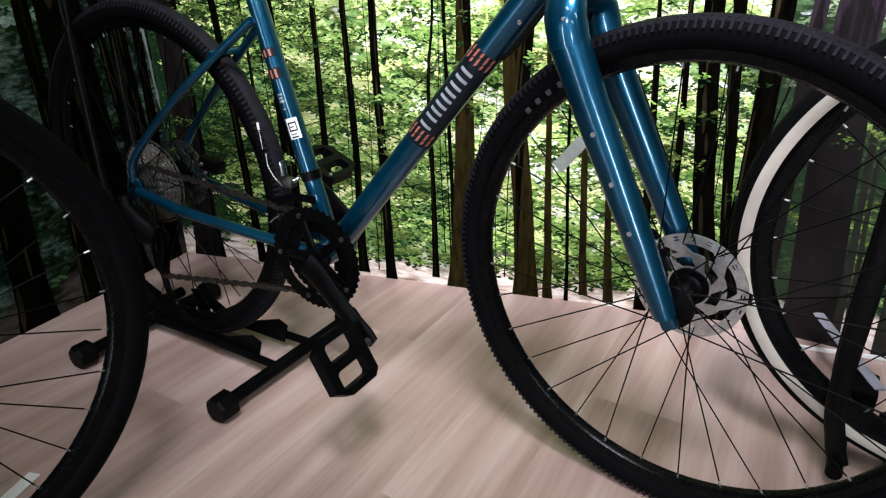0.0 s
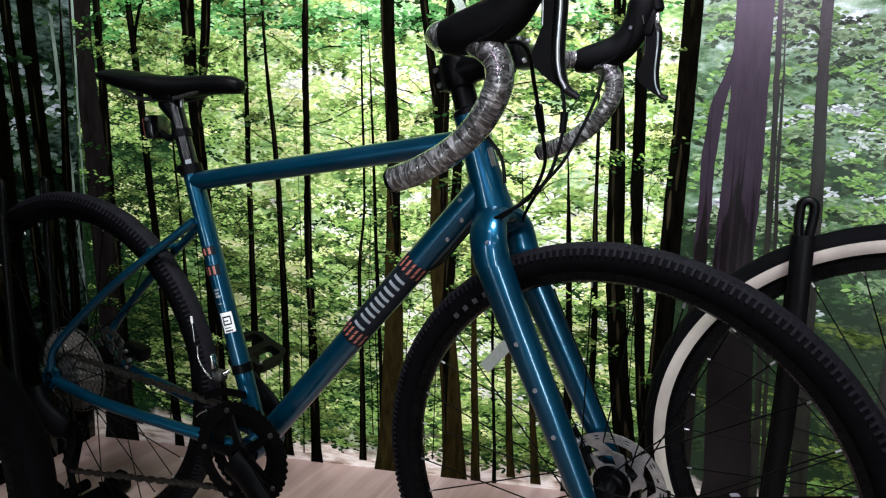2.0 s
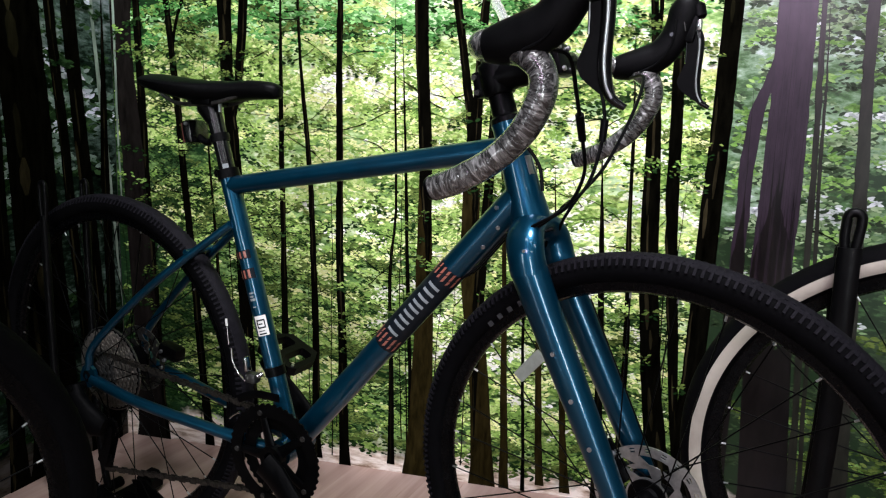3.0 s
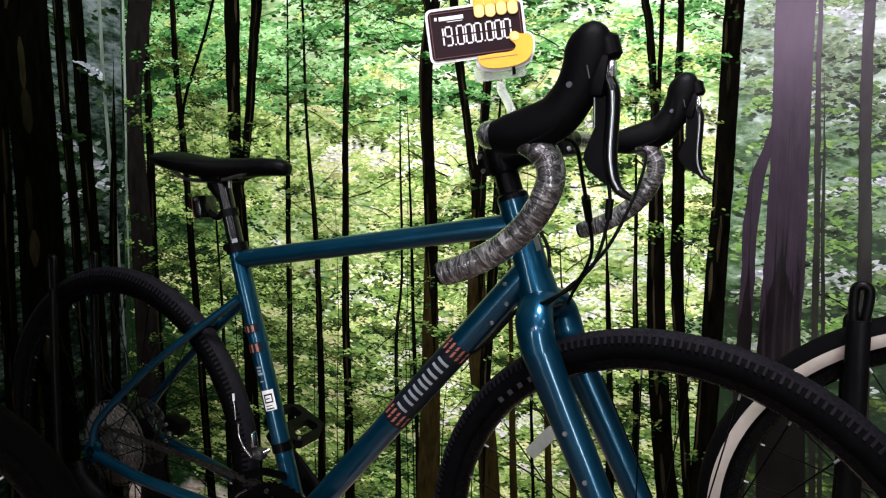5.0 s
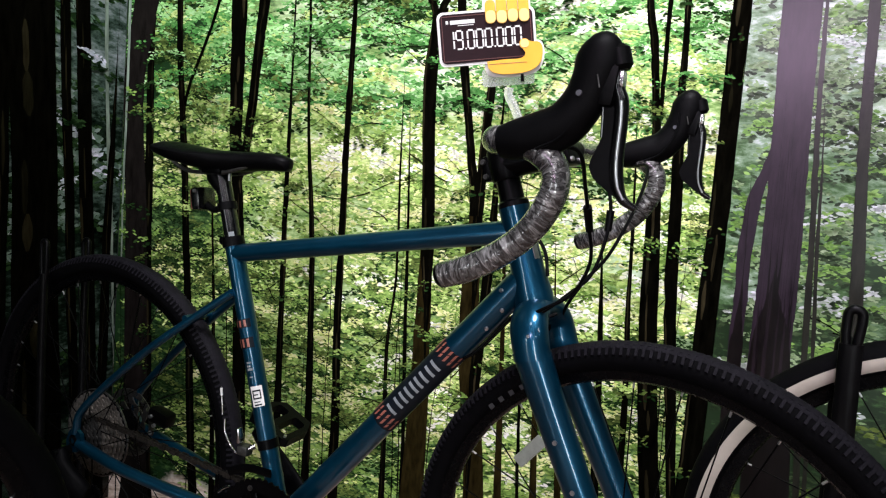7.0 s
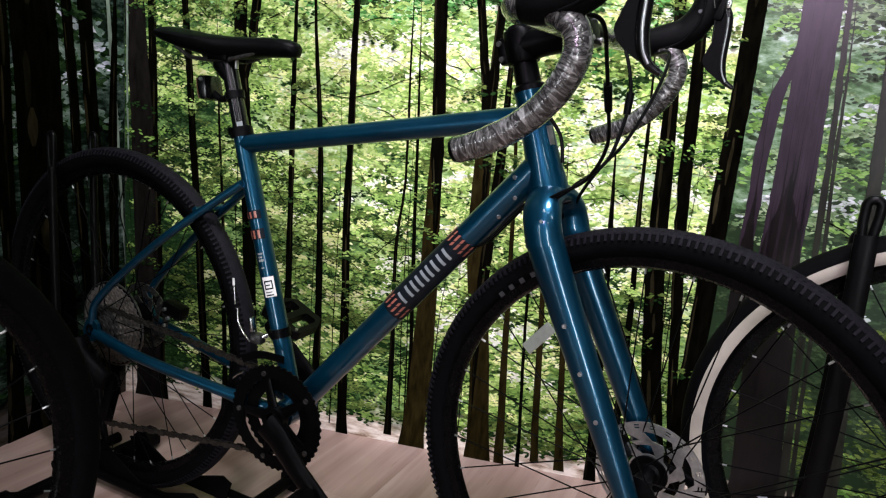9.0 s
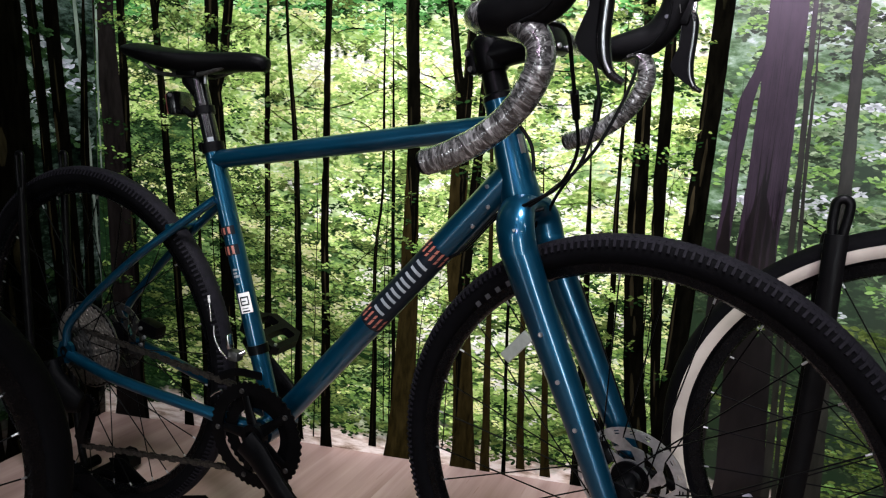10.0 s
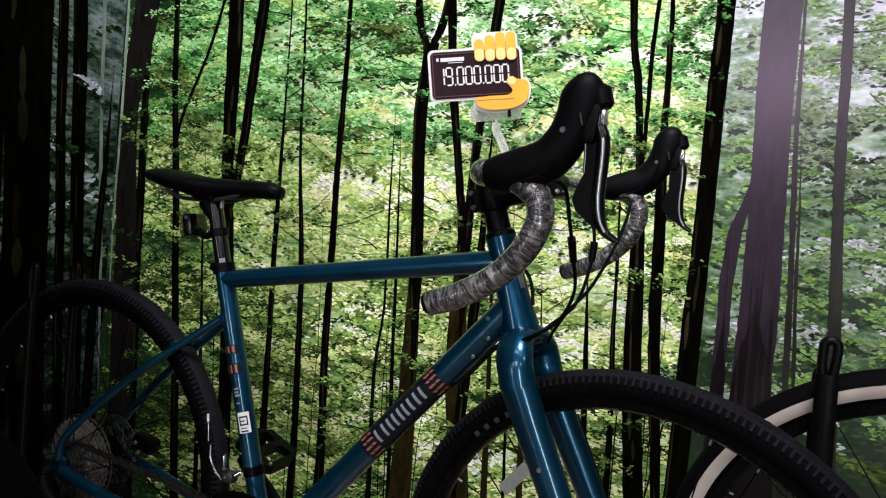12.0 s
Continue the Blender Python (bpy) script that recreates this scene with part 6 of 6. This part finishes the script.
# ---- stands ----
def wheel_stand(m, label, post_x, post_h, lean=0.0, half=0.062, tilt=0.0, bulk=1.0, far_drop=0.0):
    """A floor stand for one wheel: two cross bars with end caps, two rails, a pair of tall hairpin posts."""
    s = thing("bike_stand", label, "bike stand", m, "bike stands")
    for x, y0, y1 in ((0.318, -0.195, 0.180), (-0.058, -0.215, 0.120)):
        part("cross_bar", sweep([(x, y0, 0.026), (x, y1, 0.026)], [0.0125, 0.0125], 14, (1, 0, 0)), SATIN, s)
        for y, d in ((y0, -1), (y1, 1)):
            part("end_cap", sweep([(x, y - d * 0.022, 0.0245), (x, y + d * 0.008, 0.0245), (x, y + d * 0.013, 0.0245)], [0.0262, 0.0262, 0.021], 8, (0.92, 0, 0.38)), PLASTIC, s, "black rubber end cap", smooth=False)
    for y in (-0.050, 0.050):
        part("rail", sweep([(0.318, y, 0.028), (0.10, y * 0.9, 0.030), (-0.058, y * 0.9, 0.028)], [0.0085, 0.0085, 0.0085], 12), SATIN, s)
        part("side_plate", plate([(0.255, 0.018), (0.02, 0.020), (-0.02, 0.075), (0.02, 0.085), (0.10, 0.045), (0.17, 0.045), (0.245, 0.070), (0.268, 0.060)], 0.004, Matrix.Translation((0, y * 0.75 - 0.002, 0))), SATIN, s, smooth=False)
    for side in (-1, 1):
        top = post_h - (far_drop if side > 0 else 0.0)
        loop = 0.070 / bulk ** 0.75
        at = lambda x, z, spread=1.0: (x, side * half * spread - z * tilt, z)
        x0, x1, low = post_x + lean * 0.9, post_x + lean, top - loop
        pts = curve_through([at(post_x + 0.034, 0.030, 0.92), at(post_x + 0.022, 0.07, 0.96), at(post_x + 0.008, 0.17), at(post_x + lean * 0.5 + 0.018 * (bulk - 1), 0.45), at(x0, low)], 6)
        post = part("post", sweep(pts, (0.0072 * bulk ** 0.3, 0.0088 * bulk ** 1.35), 14, (0, 1, 0)), POST_COAT, s)
        rod, gap = 0.0044 * bulk, 0.0078 * bulk ** 0.22
        eye = [at(x0 - gap * 0.62, low - 0.012), at(x0 - gap * 0.95, low + 0.016), at(x1 - gap, top - 0.024)] + [at(x1 - gap * math.cos(a), top - rod - gap + gap * math.sin(a)) for a in np.linspace(0.2, math.pi - 0.2, 9)] + [at(x1 + gap, top - 0.024), at(x0 + gap * 0.95, low + 0.016), at(x0 + gap * 0.62, low - 0.012)]
        part("hairpin", sweep(eye, rod, 12, (0, 1, 0)), POST_COAT, post, "bent hairpin end of the post")
    part("foot_rail", sweep([(post_x + 0.030, -0.075, 0.030), (post_x + 0.030, 0.075, 0.030)], [0.012, 0.012], 12, (1, 0, 0)), SATIN, s)
    return s


wheel_stand(Matrix.Identity(4), "black steel floor stand gripping the rear wheel of the teal bicycle", -0.135, 0.716, 0.0, 0.044)

# ---- neighbouring bicycles, of which one wheel each stands here ----
white = thing("bicycle", "neighbouring bicycle of which only the whitewall wheel shows", "bicycle", pose(1.404, 0.215, 0, 0, 0, -4.4) @ Matrix.Rotation(radians(2.7), 4, "X"))
wheel("wheel", white, Matrix.Translation((0, 0, 0.379)), 0.3505, 0.0235, 0.288, "black wheel with a whitewall tyre", spokes=28, tread=0.0, band=(77, 119), hub_half=0.05, lacing=0.05)
white_stand = wheel_stand(pose(1.404, 0.215, 0, 0, 0, -4.4), "black steel floor stand holding the whitewall wheel", -0.1635, 0.757, 0.007, 0.048, 0.047, 1.45, 0.055)
dark = thing("bicycle", "neighbouring bicycle of which only a black wheel shows", "bicycle", pose(0.300, -0.658, 0, 0, 0, -102) @ Matrix.Rotation(radians(3.0), 4, "X"))
wheel("wheel", dark, Matrix.Translation((0, 0, 0.3515)), 0.3515, 0.0205, 0.296, "black wheel with a slick tyre", tread=0.0, hub_half=0.05, lacing=0.03)


# ---- price card ----
CARD_AT = axes((0.8005, -0.136, 1.0465), (0.8993, 0.4165, 0.1330), (-0.4203, 0.9074, 0.0), (-0.1207, -0.0559, 0.9911)) @ Matrix.Rotation(radians(-1.4), 4, "Y") @ Matrix.Scale(0.74, 4)

def price_card():
    """A black card with the price in seven-bar digits and rounded yellow shapes at its edge, on a clear clip."""
    card = thing("price_card", "black price card with white digits clipped on the handlebar", "price card", CARD_AT)
    w, h = 0.1480, 0.0770
    part("card_edge", plate(rounded(-w / 2 - 0.004, -h / 2 - 0.004, w / 2 + 0.004, h / 2 + 0.004, 0.010), 0.0025, Matrix.Translation((0, 0.0005, 0))), WHITE, card, "white card edge", smooth=False)
    part("card_face", plate(rounded(-w / 2, -h / 2, w / 2, h / 2, 0.008), 0.001, Matrix.Translation((0, -0.0008, 0))), CARD, card, "dark maroon card face", smooth=False)
    # thin white line round the face
    bm = bmesh.new()
    for x0, z0, x1, z1 in ((-w / 2 + 0.003, h / 2 - 0.0042, w / 2 - 0.003, h / 2 - 0.003), (-w / 2 + 0.003, -h / 2 + 0.003, w / 2 - 0.003, -h / 2 + 0.0042), (-w / 2 + 0.003, -h / 2 + 0.003, -w / 2 + 0.0042, h / 2 - 0.003), (w / 2 - 0.0042, -h / 2 + 0.003, w / 2 - 0.003, h / 2 - 0.003)):
        plate([(x0, z0), (x1, z0), (x1, z1), (x0, z1)], 0.0006, Matrix.Translation((0, -0.0016, 0)), bm)
    part("card_line", bm, MAROON, card, smooth=False)
    # the price
    bars = {"a": (0, 2), "b": (1, 1.5), "c": (1, 0.5), "d": (0, 0), "e": (-1, 0.5), "f": (-1, 1.5), "g": (0, 1)}
    shapes = {"0": "abcdef", "1": "bc", "9": "abcdfg"}
    x, dw, dh, th = -w / 2 + 0.0110, 0.0101, 0.0142, 0.0025
    z0 = -0.0165
    for ch in "19.000.000":
        bm = bmesh.new()
        if ch == ".":
            plate(rounded(x - 0.0008, z0 - 0.001, x + 0.0016, z0 + 0.0014, 0.0008, 3), 0.0005, Matrix.Translation((0, -0.0014, 0)), bm)
            x += 0.0042
        else:
            for seg in shapes[ch]:
                sx, sz = bars[seg]
                cx, cz = x + dw / 2 + sx * dw / 2, z0 + sz * dh
                if seg in "adg":
                    plate([(cx - dw / 2 + 0.0012, cz - th / 2), (cx + dw / 2 - 0.0012, cz - th / 2), (cx + dw / 2 - 0.0012, cz + th / 2), (cx - dw / 2 + 0.0012, cz + th / 2)], 0.0005, Matrix.Translation((0, -0.0014, 0)), bm)
                else:
                    plate([(cx - th / 2, cz - dh / 2 + 0.0012), (cx + th / 2, cz - dh / 2 + 0.0012), (cx + th / 2, cz + dh / 2 - 0.0012), (cx - th / 2, cz + dh / 2 - 0.0012)], 0.0005, Matrix.Translation((0, -0.0014, 0)), bm)
            x += dw + 0.0040
            if ch == "1":
                x -= 0.0002
        part("price_figure", bm, WHITE, card, "white seven-bar figure", smooth=False)
    bm = bmesh.new()
    for x0, x1, z0b, z1b in ((-0.064, -0.060, 0.0235, 0.0285), (-0.057, -0.018, 0.0225, 0.0285), (-0.045, -0.020, 0.0195, 0.0205)):
        plate([(x0, z0b), (x1, z0b), (x1, z1b), (x0, z1b)], 0.0005, Matrix.Translation((0, -0.0014, 0)), bm)
    part("shop_logo", bm, WHITE, card, "pale bar of shop lettering", smooth=False)
    # yellow shapes
    part("yellow_ground", plate(rounded(-0.0035, 0.018, 0.0725, 0.0675, 0.010), 0.002, Matrix.Translation((0, 0.0035, 0))), WHITE, card, "white sticker edge", smooth=False)
    for k in range(4):
        x0, top = -0.0005 + 0.0176 * k, (0.055, 0.0605, 0.0645, 0.0645)[k]
        low = 0.0190 - 0.001 * (k % 2)
        part("yellow_tab", plate(rounded(x0, low, x0 + 0.0164, top, 0.0070), 0.002, Matrix.Translation((0, -0.0036, 0))), YELLOW, card, "rounded yellow tab", smooth=False)
        part("tab_tip", plate(rounded(x0 + 0.0006, low + 0.0006, x0 + 0.0158, low + 0.0200, 0.0066), 0.0005, Matrix.Translation((0, -0.0041, 0))), PALE_YELLOW, card, smooth=False)
    palm = [(-0.003, -0.0400), (0.020, -0.0385), (0.050, -0.0385), (0.0585, -0.0320), (0.0560, -0.0255), (0.0505, -0.0190), (0.0520, -0.0105), (0.0600, -0.0085), (0.0680, -0.0135), (0.0800, -0.0150), (0.0860, -0.0230), (0.0845, -0.0400), (0.0760, -0.0530), (0.0580, -0.0605), (0.0300, -0.0620), (0.0100, -0.0590), (-0.0010, -0.0510)]
    edge = [(x + 0.0040 * (1 if x > 0.05 else -1 if x < 0.012 else 0), z + 0.0036 * (-1 if z < -0.045 else 1 if z > -0.020 and x > 0.055 else 0)) for x, z in palm]
    part("yellow_strip_ground", plate([tuple(q) for q in curve_through(edge + edge[:1], 4)[:-1]], 0.002, Matrix.Translation((0, 0.0035, 0))), WHITE, card, "white sticker edge", smooth=False)
    part("yellow_strip", plate([tuple(q) for q in curve_through(palm + palm[:1], 4)[:-1]], 0.002, Matrix.Translation((0, -0.0036, 0))), YELLOW, card, "rounded yellow strip", smooth=False)
    part("pale_corner", plate(rounded(0.0515, -0.0225, 0.0650, -0.0095, 0.0055), 0.0005, Matrix.Translation((0, -0.0042, 0))), PALE_YELLOW, card, smooth=False)
    part("yellow_crease", plate([(0.000, -0.0450), (0.060, -0.0455), (0.060, -0.0448), (0.000, -0.0443)], 0.0004, Matrix.Translation((0, -0.0041, 0))), ORANGE, card, smooth=False)
    # clear holder and clip
    part("clear_holder", plate(rounded(-0.012, -0.078, 0.072, -0.050, 0.006), 0.0015, Matrix.Translation((0, 0.006, 0))), CLEAR, card, "clear plastic card holder", smooth=False)
    part("clip", sweep(curve_through([(0.030, 0.004, -0.082), (0.028, 0.004, -0.094), (0.034, 0.002, -0.110), (0.041, 0.0, -0.134)], 5), [(0.003, 0.0075)] * 16, 10), CLEAR, card, "clear plastic clip")
    part("clip_pin", sweep([(0.052, 0.004, -0.062), (0.052, 0.004, -0.074)], [0.0028, 0.0028], 8, (1, 0, 0)), BLACK, card)
    return card


price_card()

# pale strap, grey brace and black bracket of the whitewall wheel's stand
local = white_stand.matrix_basis.inverted()
part("strap", sweep([local @ Vector(q) for q in ((1.222, 0.580, 0.088), (1.268, 0.478, 0.082), (1.325, 0.358, 0.075))], [(0.0025, 0.011)] * 3, 10, (0, 0, 1)), LILAC, white_stand, "pale grey flat strap")
part("brace", sweep([local @ Vector(q) for q in ((1.262, 0.372, 0.024), (1.300, 0.340, 0.026), (1.400, 0.262, 0.026))], [0.012, 0.012, 0.012], 12, (0, 0, 1)), GREY, white_stand, "grey tube brace")
part("bracket", block((0.045, 0.075, 0.050), local @ Vector((1.302, 0.375, 0.050)), None, 0.006), SATIN, white_stand, smooth=False)

SLIP = (0.178, -0.488, 108)
# a strip of white paper on the floor
slip = part("paper_slip", plate(rounded(-0.05, -0.011, 0.05, 0.011, 0.002), 0.0006, Matrix.Rotation(radians(90), 4, "X")), WHITE, m=pose(SLIP[0], SLIP[1], 0.0012, 0, 0, SLIP[2]), smooth=False)
tagged(slip, "small strip of white paper lying on the floor", "paper")

# ---- floor planks ----
first = {}
for i in range(-4, 13):
    for j in range(-2, 2):
        x, y = 0.19 * i, 1.2 * j + 0.4 * (i % 3)
        long = round(min(1.2, 1.0 - (y - 0.6)), 2)        # the last ones are sawn off behind the murals
        if long < 0.1:
            continue
        at = Matrix.Translation((x, y, 0))
        if long in first:
            repeat(first[long], at, floor)
        else:
            first[long] = part("plank", block((0.1899, long - 0.0001, 0.006), (0, (long - 1.2) / 2, -0.003), None, 0.0003), WOOD, floor, m=at, smooth=False)
